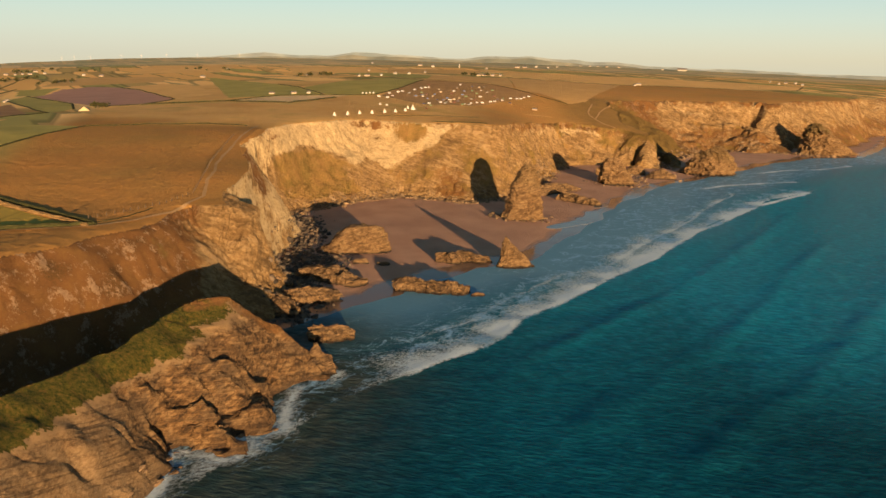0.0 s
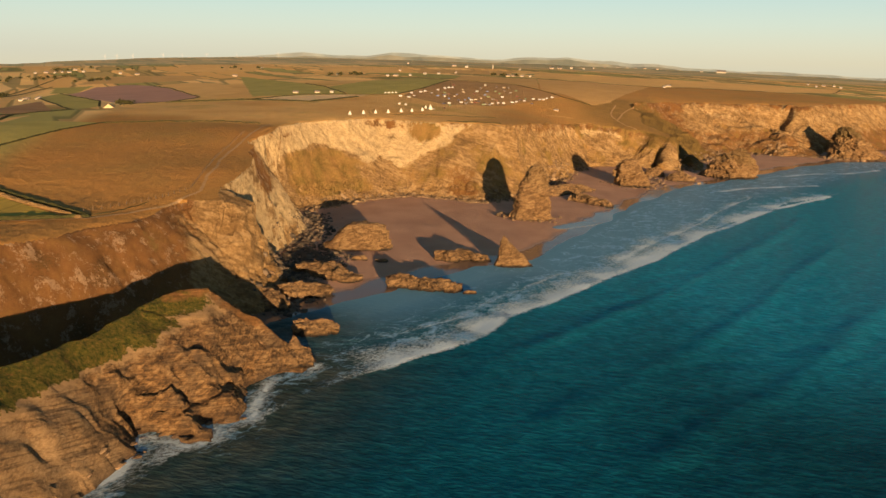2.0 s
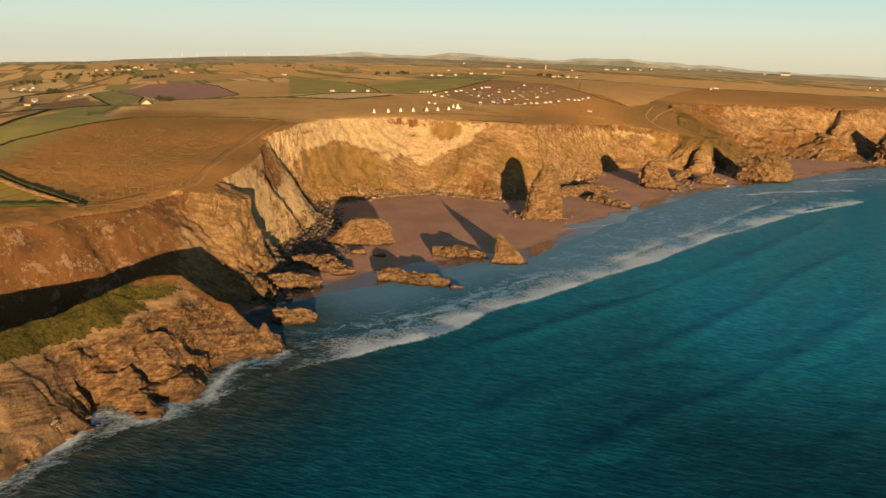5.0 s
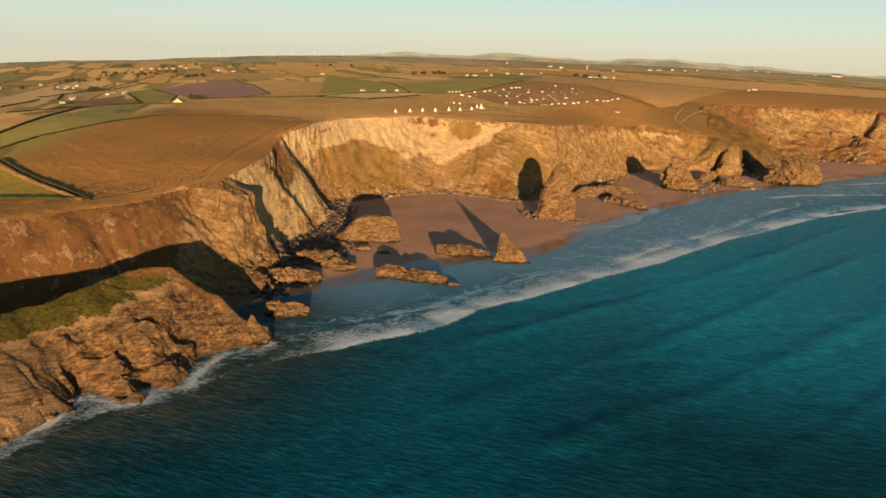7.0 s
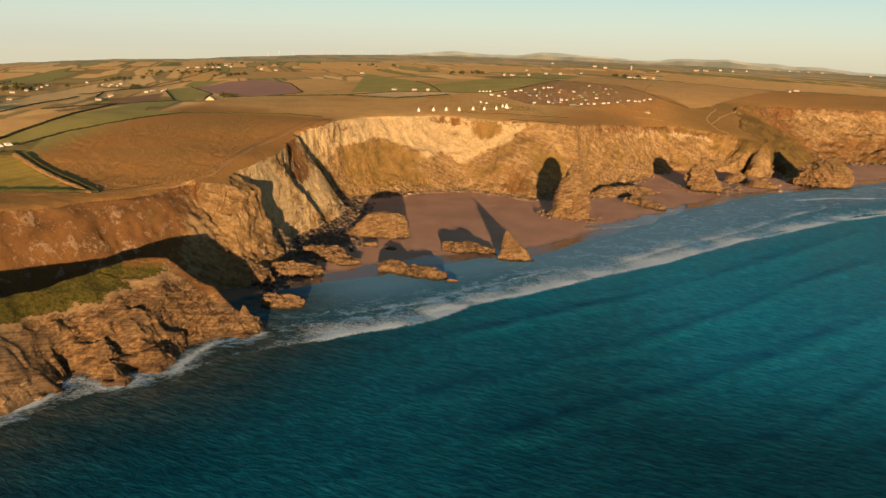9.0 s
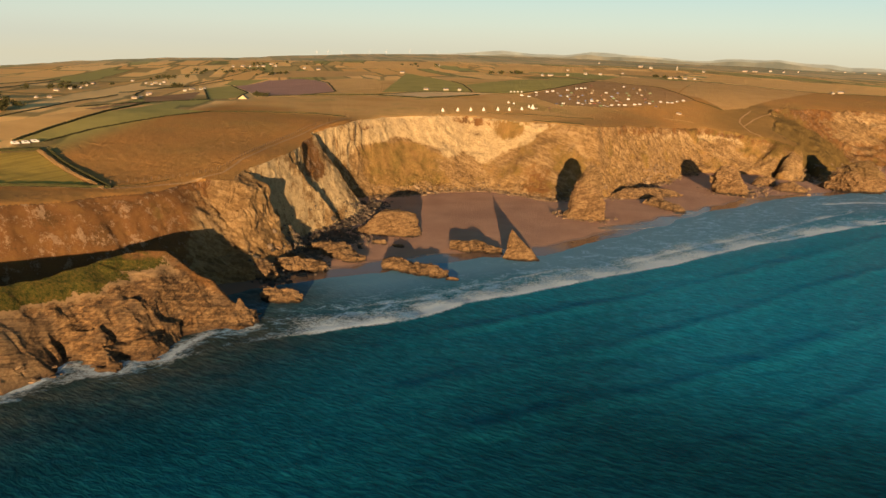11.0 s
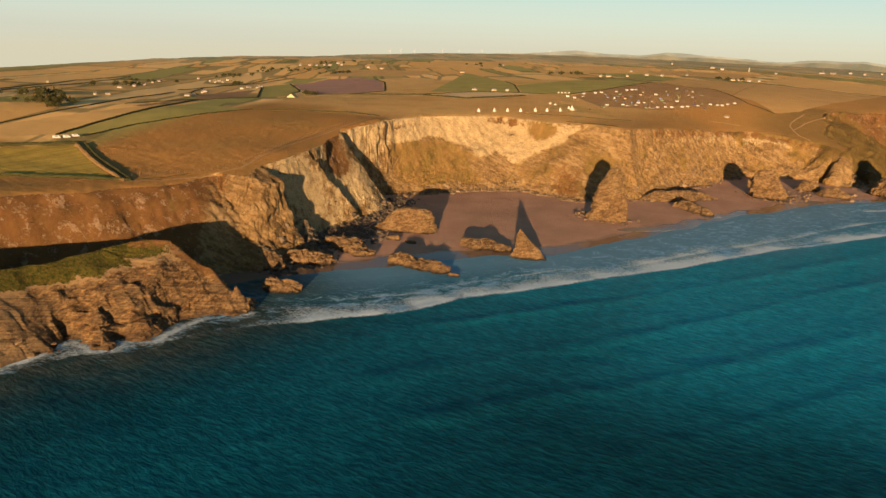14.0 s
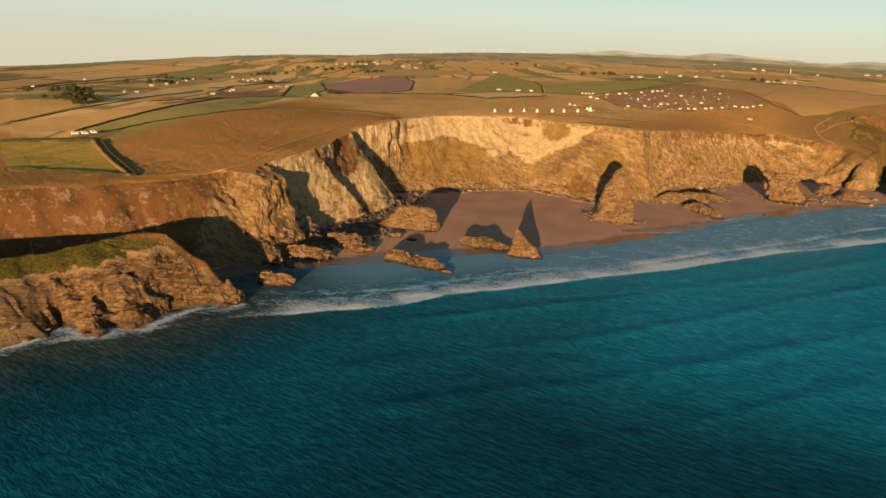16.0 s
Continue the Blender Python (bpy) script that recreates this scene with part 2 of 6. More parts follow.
    cave = np.exp(-(along([(-60, 217.5), (-77, 219)], x, y)[0] / 2.7) ** 4)
    spur = spur - cave * np.maximum(spur - 0.4, 0) * 0.97
    is_spur = (s > 0) & (spur > z)
    zone = np.where(is_spur, 3, np.where(in_edge, 2, np.where(in_foot, 1, 0)))
    return np.where(is_spur, spur, z), np.where(is_spur, s, u), zone, d_shore, d_edge


# ---- materials ----
class Graph:
    """A short hand for node materials."""

    def __init__(self, name, rough=0.9, metal=0.0, spec=0.3):
        self.mat = bpy.data.materials.new(name)
        self.mat.use_nodes = True
        self.n, self.l = self.mat.node_tree.nodes, self.mat.node_tree.links
        self.out = self.n["Principled BSDF"]
        self.put("Roughness", rough), self.put("Metallic", metal), self.put("Specular IOR Level", spec)
        self.place = self.n.new("ShaderNodeNewGeometry").outputs["Position"]

    def put(self, socket, value):
        if isinstance(value, bpy.types.NodeSocket):
            self.l.new(value, self.out.inputs[socket])
        else:
            self.out.inputs[socket].default_value = value

    def link(self, node, key, value):
        if isinstance(value, bpy.types.NodeSocket):
            self.l.new(value, node.inputs[key])
        elif value is not None:
            node.inputs[key].default_value = value

    def mapped(self, scale=(1, 1, 1), turn=(0, 0, 0)):
        node = self.n.new("ShaderNodeMapping")
        self.l.new(self.place, node.inputs[0])
        node.inputs["Scale"].default_value = scale
        node.inputs["Rotation"].default_value = [radians(a) for a in turn]
        return node.outputs[0]

    def turned(self, angle, scale):
        """Position turned about the upright axis, then stretched."""
        node = self.n.new("ShaderNodeMapping")
        self.l.new(self.mapped((1, 1, 1), (0, 0, angle)), node.inputs[0])
        node.inputs["Scale"].default_value = scale
        return node.outputs[0]

    def beds(self, tilt, scale):
        """Position tilted into the rock's bedding, then stretched."""
        node = self.n.new("ShaderNodeMapping")
        self.l.new(self.mapped((1, 1, 1), tilt), node.inputs[0])
        node.inputs["Scale"].default_value = scale
        return node.outputs[0]

    def noise(self, scale, detail=4, rough=0.55, where=None, distort=0.0):
        node = self.n.new("ShaderNodeTexNoise")
        self.l.new(where or self.place, node.inputs["Vector"])
        node.inputs["Scale"].default_value, node.inputs["Detail"].default_value = scale, detail
        node.inputs["Roughness"].default_value, node.inputs["Distortion"].default_value = rough, distort
        return node.outputs["Fac"]

    def cells(self, scale, feature="F1", output="Distance", where=None, metric="EUCLIDEAN"):
        node = self.n.new("ShaderNodeTexVoronoi")
        node.feature = feature
        if feature != "DISTANCE_TO_EDGE":
            node.distance = metric
        self.l.new(where or self.place, node.inputs["Vector"])
        node.inputs["Scale"].default_value = scale
        return node.outputs[output]

    def attr(self, name, key="Fac"):
        node = self.n.new("ShaderNodeAttribute")
        node.attribute_name = name
        return node.outputs[key]

    def random(self):
        return self.n.new("ShaderNodeObjectInfo").outputs["Random"]

    def island(self):
        return self.n.new("ShaderNodeNewGeometry").outputs["Random Per Island"]

    def ramp(self, fac, *stops):
        node = self.n.new("ShaderNodeValToRGB")
        e = node.color_ramp.elements
        while len(e) < len(stops):
            e.new(0.5)
        for el, (at, c) in zip(e, stops):
            el.position = at
            el.color = (c, c, c, 1) if isinstance(c, (int, float)) else (*c, 1)
        self.link(node, 0, fac)
        return node.outputs[0]

    def math(self, op, a, b=0.5, clamp=False):
        node = self.n.new("ShaderNodeMath")
        node.operation, node.use_clamp = op, clamp
        self.link(node, 0, a), self.link(node, 1, b)
        return node.outputs[0]

    def mix(self, fac, a, b, how="MIX"):
        node = self.n.new("ShaderNodeMix")
        node.data_type, node.blend_type = "RGBA", how
        self.link(node, 0, fac)
        for key, v in ((6, a), (7, b)):
            self.link(node, key, v if isinstance(v, bpy.types.NodeSocket) else (*v, 1))
        return node.outputs[2]

    def bump(self, height, strength, distance, after=None, width=0.01):
        node = self.n.new("ShaderNodeBump")
        self.link(node, "Height", height)
        node.inputs["Strength"].default_value, node.inputs["Distance"].default_value = strength, distance
        node.inputs["Filter Width"].default_value = width
        if after:
            self.l.new(after, node.inputs["Normal"])
        self.l.new(node.outputs[0], self.out.inputs["Normal"])
        return node.outputs[0]


def heath_colour(g):
    big = g.noise(0.018, 5, 0.6)
    fine = g.noise(0.35, 5, 0.65)
    c = g.ramp(big, (0.3, (0.54, 0.26, 0.072)), (0.5, (0.48, 0.25, 0.072)), (0.7, (0.42, 0.245, 0.073)))
    return g.mix(g.ramp(fine, (0.4, 0.0), (0.75, 0.3)), c, (0.18, 0.11, 0.04))


def make_grass():
    g = Graph("dry_grass", 0.95, spec=0.1)
    c = heath_colour(g)
    far = g.attr("far")
    strip = g.turned(-118, (0.0020, 0.0175, 0.0))
    tone = g.cells(1.0, "F1", "Color", strip, "CHEBYCHEV")
    sep = g.n.new("ShaderNodeSeparateColor")
    g.l.new(tone, sep.inputs[0])
    patch = g.ramp(sep.outputs[0], (0.0, (0.40, 0.35, 0.11)), (0.14, (0.80, 0.47, 0.155)), (0.28, (0.95, 0.60, 0.22)), (0.46, (0.52, 0.36, 0.13)),
                   (0.58, (0.92, 0.56, 0.20)), (0.76, (0.42, 0.37, 0.12)), (0.86, (0.95, 0.62, 0.25)))
    g.n[-1].color_ramp.interpolation = "CONSTANT"
    rim = g.math("SUBTRACT", g.cells(1.0, "F2", "Distance", strip, "CHEBYCHEV"), g.cells(1.0, "F1", "Distance", strip, "CHEBYCHEV"))
    patch = g.mix(g.ramp(rim, (0.04, 0.6), (0.08, 0.0)), patch, (0.13, 0.125, 0.045))
    wood = g.ramp(g.noise(0.006, 6, 0.7), (0.62, 0.0), (0.66, 0.7))
    patch = g.mix(g.math("MULTIPLY", wood, 0.35), patch, (0.18, 0.17, 0.07))
    c = g.mix(g.attr("green"), c, g.ramp(g.noise(0.08, 5, 0.6), (0.35, (0.15, 0.10, 0.032)), (0.65, (0.22, 0.135, 0.045))))
    tan = g.ramp(g.noise(0.012, 5, 0.62), (0.35, (0.72, 0.40, 0.13)), (0.55, (0.84, 0.52, 0.19)), (0.68, (0.62, 0.40, 0.13)))
    c = g.mix(g.math("MULTIPLY", g.attr("inland"), 0.8), c, tan)
    c = g.mix(far, c, patch)
    # woods and fields far off, with distance haze mixed into the colour
    hazy_woods = g.ramp(g.noise(0.004, 6, 0.65), (0.40, (0.38, 0.37, 0.24)), (0.52, (0.54, 0.47, 0.29)), (0.62, (0.72, 0.55, 0.30)))
    c = g.mix(g.math("MULTIPLY", g.attr("hazy"), 0.65), c, hazy_woods)
    g.put("Base Color", c)
    h = g.math("ADD", g.noise(0.9, 4, 0.7), g.math("MULTIPLY", g.noise(0.12, 3), 2.0))
    g.bump(g.math("MULTIPLY", h, g.math("SUBTRACT", 1.0, g.math("MULTIPLY", far, 0.35))), 1.0, 1.1)
    return g.mat


def rock_tone(g, scale, low, mid, high, tilt, thin=1.0):
    """Bare rock: broad tones, blocky grain along the beds, and thin dark joints."""
    broad = g.noise(0.06 * scale, 5, 0.6)
    grain = g.noise(0.9 * scale, 8, 0.72, g.beds(tilt, (1 - 0.45 * thin, 1 - 0.45 * thin, 1 + 0.3 * thin)), 0.3)
    chips = g.cells(0.55 * scale, "F1", "Color", g.beds(tilt, (0.6, 0.6, 1.5)))
    sep = g.n.new("ShaderNodeSeparateColor")
    g.l.new(chips, sep.inputs[0])
    band = g.noise(0.2 * scale, 6, 0.7, g.beds(tilt, (0.7, 0.7, 2.2)), 0.4)
    v = g.math("ADD", g.math("ADD", g.math("MULTIPLY", broad, 0.35), g.math("MULTIPLY", band, 0.6)), g.math("ADD", g.math("MULTIPLY", grain, 0.5), g.math("MULTIPLY", sep.outputs[0], 0.12)))
    c = g.ramp(v, (0.67, low), (0.785, mid), (0.9, high))
    joint = g.ramp(g.noise(0.42 * scale, 7, 0.78, g.beds(tilt, (0.7, 0.7, 1.8)), 0.6), (0.33, 0.6), (0.41, 0.0))
    return g.mix(joint, c, [0.42 * k for k in low]), grain, sep.outputs[0], broad


def make_cliff():
    g = Graph("cliff_rock", 0.92, spec=0.15)
    rock, grain, chip, broad = rock_tone(g, 0.8, (0.18, 0.108, 0.045), (0.30, 0.187, 0.08), (0.43, 0.29, 0.14), (24, -16, 0), 0.35)
    fine = g.noise(0.7, 7, 0.72)
    pale = g.ramp(g.math("ADD", g.math("MULTIPLY", fine, 0.7), g.math("MULTIPLY", chip, 0.12)), (0.3, (0.40, 0.28, 0.14)), (0.42, (0.57, 0.425, 0.23)), (0.56, (0.63, 0.485, 0.285)))
    edge = g.math("ADD", g.math("MULTIPLY", g.noise(0.03, 5, 0.62), 0.55), g.math("MULTIPLY", g.noise(0.13, 9, 0.76), 0.45))

    def shaped(name, soft=0.12):
        v = g.math("ADD", g.attr(name), g.math("MULTIPLY", g.math("SUBTRACT", edge, 0.5), 2.9))
        return g.ramp(v, (0.5 - soft / 2, 0.0), (0.5 + soft / 2, 1.0))

    c = g.mix(shaped("pale"), rock, pale)
    turf = g.ramp(g.math("ADD", g.math("MULTIPLY", g.noise(0.10, 5, 0.6), 0.6), g.math("MULTIPLY", g.noise(1.3, 7, 0.78), 0.4)),
                  (0.36, (0.25, 0.132, 0.043)), (0.5, (0.205, 0.098, 0.034)), (0.62, (0.12, 0.066, 0.024)))
    c = g.mix(shaped("heath", 0.16), c, turf)
    stones = g.ramp(g.noise(0.2, 9, 0.8), (0.535, 0.0), (0.58, 0.85))
    c = g.mix(g.math("MULTIPLY", stones, g.attr("heath"), True), c, g.ramp(fine, (0.35, (0.29, 0.18, 0.105)), (0.6, (0.44, 0.295, 0.18))))
    c = g.mix(shaped("green", 0.2), c, g.ramp(g.math("ADD", g.math("MULTIPLY", g.noise(0.07, 4, 0.6), 0.6), g.math("MULTIPLY", fine, 0.4)), (0.38, (0.17, 0.122, 0.034)), (0.5, (0.285, 0.175, 0.056)), (0.6, (0.35, 0.205, 0.072))))
    # olive growth; in the valley its darkness also stands in for shade
    c = g.mix(shaped("olive", 0.3), c, g.ramp(fine, (0.35, (0.125, 0.088, 0.024)), (0.6, (0.20, 0.125, 0.04))))
    g.put("Base Color", c)
    h = g.math("ADD", g.math("MULTIPLY", grain, 0.9), g.math("ADD", g.math("MULTIPLY", chip, 0.35), g.math("MULTIPLY", g.noise(1.8, 5, 0.7), 0.5)))
    g.bump(h, 1.0, 1.0)
    return g.mat


def make_spur():
    g = Graph("spur_rock", 0.9, spec=0.2)
    rock, grain, chip, broad = rock_tone(g, 1.5, (0.08, 0.048, 0.025), (0.262, 0.146, 0.06), (0.51, 0.315, 0.14), (-16, 16, 20))
    rock = g.mix(g.ramp(g.noise(0.09, 6, 0.7), (0.48, 0.0), (0.6, 0.6)), rock, (0.10, 0.073, 0.05))
    rock = g.mix(g.math("MULTIPLY", g.attr("pale"), g.ramp(broad, (0.38, 0.35), (0.6, 0.9))), rock, g.mix(g.ramp(grain, (0.4, 0.0), (0.6, 1.0)), (0.30, 0.19, 0.095), (0.50, 0.34, 0.18)))
    layers = g.noise(0.6, 6, 0.7, g.beds((14, 4, 0), (0.11, 0.11, 2.2)), 0.35)
    rock = g.mix(g.ramp(layers, (0.4, 0.6), (0.49, 0.0)), rock, (0.085, 0.055, 0.032))
    rock = g.mix(g.ramp(layers, (0.55, 0.0), (0.64, 0.45)), rock, (0.48, 0.31, 0.15))
    edge = g.noise(0.14, 8, 0.72)
    v = g.math("ADD", g.attr("green"), g.math("MULTIPLY", g.math("SUBTRACT", edge, 0.5), 1.1))
    bank = g.ramp(v, (0.28, 0.0), (0.39, 0.85), (0.47, 0.85), (0.5, 0.0))
    rock = g.mix(bank, rock, (0.46, 0.30, 0.15))
    grass = g.ramp(g.noise(0.75, 8, 0.82), (0.38, (0.022, 0.036, 0.005)), (0.49, (0.105, 0.10, 0.014)), (0.57, (0.18, 0.125, 0.022)), (0.64, (0.27, 0.15, 0.04)))
    c = g.mix(g.ramp(v, (0.46, 0.0), (0.5, 1.0)), rock, grass)
    v2 = g.math("ADD", g.attr("heath"), g.math("MULTIPLY", g.math("SUBTRACT", edge, 0.5), 0.9))
    c = g.mix(g.ramp(v2, (0.45, 0.0), (0.6, 1.0)), c, g.ramp(g.noise(1.2, 6, 0.75), (0.4, (0.31, 0.15, 0.05)), (0.6, (0.2, 0.1, 0.034))))
    c = g.mix(g.attr("wet"), c, (0.06, 0.042, 0.03))
    g.put("Base Color", c)
    g.put("Roughness", g.ramp(g.attr("wet"), (0.0, 0.92), (1.0, 0.45)))
    g.bump(g.math("ADD", g.math("MULTIPLY", grain, 1.0), g.math("ADD", g.math("MULTIPLY", chip, 0.4), g.math("MULTIPLY", layers, 1.3))), 1.0, 0.8)
    return g.mat


def make_rock(name, low, mid, high):
    g = Graph(name, 0.88, spec=0.2)
    c, grain, chip, broad = rock_tone(g, 1.3, low, mid, high, (16, 18, 0))
    fine = g.noise(1.1, 6, 0.72)
    c = g.mix(g.attr("green"), c, g.ramp(fine, (0.35, (0.07, 0.07, 0.02)), (0.7, (0.16, 0.12, 0.04))))
    c = g.mix(g.attr("wet"), c, (0.05, 0.038, 0.028))
    g.put("Base Color", c)
    g.put("Roughness", g.ramp(g.attr("wet"), (0.0, 0.9), (1.0, 0.35)))
    g.bump(g.math("ADD", g.math("MULTIPLY", grain, 1.2), g.math("ADD", g.math("MULTIPLY", chip, 0.4), g.math("MULTIPLY", fine, 0.4))), 1.0, 0.9)
    return g.mat


def make_sand():
    g = Graph("beach_sand", 0.8, spec=0.3)
    c = g.ramp(g.noise(0.035, 5, 0.6), (0.35, (0.47, 0.265, 0.17)), (0.65, (0.56, 0.33, 0.215)))
    streak = g.noise(0.05, 5, 0.6, g.mapped((1, 0.35, 1), (0, 0, 55)))
    c = g.mix(g.ramp(streak, (0.5, 0.0), (0.75, 0.5)), c, (0.36, 0.20, 0.13))
    wet = g.attr("wet")
    w = g.math("ADD", wet, g.math("MULTIPLY", g.math("SUBTRACT", streak, 0.5), 0.8))
    w = g.ramp(w, (0.35, 0.0), (0.7, 1.0))
    c = g.mix(w, c, (0.17, 0.115, 0.085))
    g.put("Base Color", c)
    g.put("Roughness", g.ramp(w, (0.0, 0.85), (1.0, 0.12)))
    rib = g.math("MULTIPLY", g.noise(1.4, 4, 0.6), g.math("SUBTRACT", 1.0, w))
    g.bump(rib, 1.0, 0.7)
    return g.mat


def make_sea():
    g = Graph("sea_water", 0.15, spec=0.3)
    g.put("IOR", 1.03)
    shallow, foam, wash = g.attr("shallow"), g.attr("foam"), g.attr("wash")
    tint = g.noise(0.012, 4, 0.6)
    deep = g.ramp(tint, (0.35, (0.004, 0.061, 0.085)), (0.65, (0.006, 0.084, 0.117)))
    # lighter near shore; farther out the colour stands in for reflected sky
    deep = g.mix(g.attr("clear_sheen"), deep, (0.010, 0.262, 0.38))
    # shallow water, its pale blue also standing in for reflected sky
    c = g.mix(g.ramp(shallow, (0.0, 0.0), (0.45, 0.4), (1.0, 1.0)), deep, (0.17, 0.36, 0.46))
    c = g.mix(g.attr("kelp"), c, g.ramp(g.noise(0.09, 5, 0.65), (0.4, (0.05, 0.068, 0.052)), (0.6, (0.10, 0.098, 0.068))))
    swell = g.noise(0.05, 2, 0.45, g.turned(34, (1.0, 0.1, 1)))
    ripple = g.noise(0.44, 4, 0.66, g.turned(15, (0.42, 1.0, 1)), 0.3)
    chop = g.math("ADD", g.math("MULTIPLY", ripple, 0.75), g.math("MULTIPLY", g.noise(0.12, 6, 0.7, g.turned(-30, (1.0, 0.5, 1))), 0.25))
    # ripples' lit and shaded sides, painted into the water colour
    ripple_shading = g.ramp(chop, (0.38, 0.74), (0.5, 0.98), (0.62, 1.36))
    c = g.mix(g.math("SUBTRACT", 1.0, shallow), c, g.mix(1.0, c, ripple_shading, "MULTIPLY"))
    drawn = g.turned(40, (1.0, 0.6, 1))
    lace = g.noise(0.9, 8, 0.8, drawn, 0.5)
    web = g.ramp(g.cells(0.42, "DISTANCE_TO_EDGE", "Distance", drawn), (0.0, 0.16), (0.14, 0.0))
    veil = g.noise(0.13, 9, 0.78, drawn, 1.0)
    w = g.ramp(g.math("ADD", g.math("MULTIPLY", wash, 0.75), g.math("ADD", web, g.math("MULTIPLY", g.math("SUBTRACT", veil, 0.5), 3.4))), (0.34, 0.0), (0.8, 0.8))
    w = g.math("MULTIPLY", w, g.ramp(wash, (0.08, 0.0), (0.3, 1.0)))
    c = g.mix(w, c, (0.40, 0.68, 0.90))
    f = g.ramp(g.math("ADD", g.math("ADD", foam, g.math("MULTIPLY", wash, 0.16)), g.math("ADD", web, g.math("MULTIPLY", g.math("SUBTRACT", lace, 0.5), 3.2))), (0.42, 0.0), (1.0, 1.0))
    f = g.math("MULTIPLY", f, g.ramp(g.math("MAXIMUM", foam, g.math("MULTIPLY", wash, 0.6)), (0.15, 0.0), (0.4, 1.0)))
    c = g.mix(f, c, (0.84, 0.97, 1.0))
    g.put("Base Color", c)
    g.put("Roughness", g.ramp(g.math("MAXIMUM", f, w), (0.0, 0.12), (1.0, 0.8)))
    calm = g.math("SUBTRACT", 1.0, g.math("MULTIPLY", shallow, 0.85))
    h = g.math("MULTIPLY", g.math("ADD", g.math("MULTIPLY", swell, 0.5), chop), calm)
    h = g.math("ADD", h, g.math("MULTIPLY", f, g.math("MULTIPLY", lace, 0.6)))
    g.bump(h, 1.0, 1.2, width=0.12)
    return g.mat


def make_plain(name, colour, rough=0.7, spread=0.12, metal=0.0, size=1.5):
    g = Graph(name, rough, metal)
    dark, light = [c * (1 - spread) for c in colour], [min(1, c * (1 + spread)) for c in colour]
    g.put("Base Color", g.ramp(g.noise(size, 4, 0.6), (0.35, dark), (0.65, light)))
    return g.mat


GRASS, CLIFF, SPUR_ROCK, SAND, SEA = make_grass(), make_cliff(), make_spur(), make_sand(), make_sea()
STACK = make_rock("stack_rock", (0.17, 0.10, 0.048), (0.31, 0.19, 0.088), (0.44, 0.29, 0.142))
REEF = make_rock("reef_rock", (0.11, 0.072, 0.042), (0.29, 0.18, 0.088), (0.44, 0.285, 0.138))


# ---- fields laid over the land ----
def make_field_material(name, a, b, rows=0.0, turn=0.0):
    g = Graph(name, 0.95, spec=0.1)
    c = g.ramp(g.noise(0.03, 5, 0.6), (0.35, a), (0.65, b))
    if rows:
        line = g.noise(rows, 2, 0.5, g.mapped((1, 0.04, 1), (0, 0, turn)))
        c = g.mix(g.ramp(line, (0.45, 0.0), (0.6, 0.5)), c, [v * 0.6 for v in a])
    g.put("Base Color", c)
    g.bump(g.math("ADD", g.noise(0.8, 5, 0.7), g.noise(0.2, 3, 0.6)), 1.0, 0.7)
    return g.mat


STUBBLE = make_field_material("stubble", (0.74, 0.44, 0.155), (0.82, 0.51, 0.19))
CREAM_STUBBLE = make_field_material("cream_stubble", (0.80, 0.54, 0.27), (0.86, 0.60, 0.32))
PALE_STUBBLE = make_field_material("pale_stubble", (0.60, 0.355, 0.13), (0.67, 0.41, 0.155))
PASTURE = make_field_material("pasture", (0.38, 0.33, 0.095), (0.49, 0.40, 0.12))
STRIPED = make_field_material("mown_pasture", (0.52, 0.36, 0.07), (0.58, 0.40, 0.085), 0.35, 40)
PURPLE = make_field_material("purple_crop", (0.45, 0.255, 0.19), (0.52, 0.295, 0.22))
FALLOW = make_field_material("fallow", (0.36, 0.20, 0.095), (0.44, 0.25, 0.12))
CAMP = make_field_material("camp_grass", (0.40, 0.23, 0.095), (0.47, 0.28, 0.12))
PATH = make_field_material("worn_path", (0.46, 0.28, 0.125), (0.54, 0.345, 0.165))

FIELDS = []


def field(name, ring, material, label):
    """A field that takes its own piece of the ground."""
    FIELDS.append((name, ring, material, label))


field("field_1", [(-513, 1082), (-557, 1258), (-532, 1307), (-484, 1281), (-420, 1184), (-295, 936), (-299, 862), (-332, 827), (-380, 889)], PURPLE, "dull purple crop field inland")
field("field_2", [(-476, 1279), (-445, 1346), (-384, 1299), (-277, 1048), (-291, 938), (-415, 1184)], STUBBLE, "tan stubble field beside the purple crop")
field("field_3", [(-507, 991), (-537, 1108), (-384, 889), (-346, 800), (-335, 730)], PASTURE, "green pasture beside the purple crop")
field("field_4", [(-554, 1114), (-619, 1256), (-579, 1297), (-520, 1112)], PASTURE, "green pasture behind the purple crop")
field("field_5", [(-528, 889), (-632, 1274), (-601, 1193), (-443, 755)], STUBBLE, "narrow strip of tan stubble")
field("field_6", [(-407, 726), (-454, 900), (-340, 701), (-346, 640)], FALLOW, "reddish brown fallow field")
field("field_7", [(-184, 1113), (-153, 1311), (-38, 1324), (-64, 1081), (-84, 998), (-136, 984)], PASTURE, "broad green pasture behind the camp site")
field("field_8", [(-435, 1582), (-241, 1232), (-187, 1113), (-140, 988), (-235, 935)], PASTURE, "large green pasture inland")
field("field_9", [(-226, 890), (-190, 962), (-112, 980), (-119, 955), (-154, 853)], CREAM_STUBBLE, "pale stubble field behind the tents")
field("field_10", [(-74, 985), (-36, 1318), (63, 1233), (113, 1092), (34, 960), (-25, 900)], CAMP, "brown trampled camp field with parked campers")
field("field_11", [(108, 1564), (288, 1451), (174, 1088), (148, 1056), (119, 1128), (92, 1161)], PALE_STUBBLE, "pale tan stubble slope above the valley")
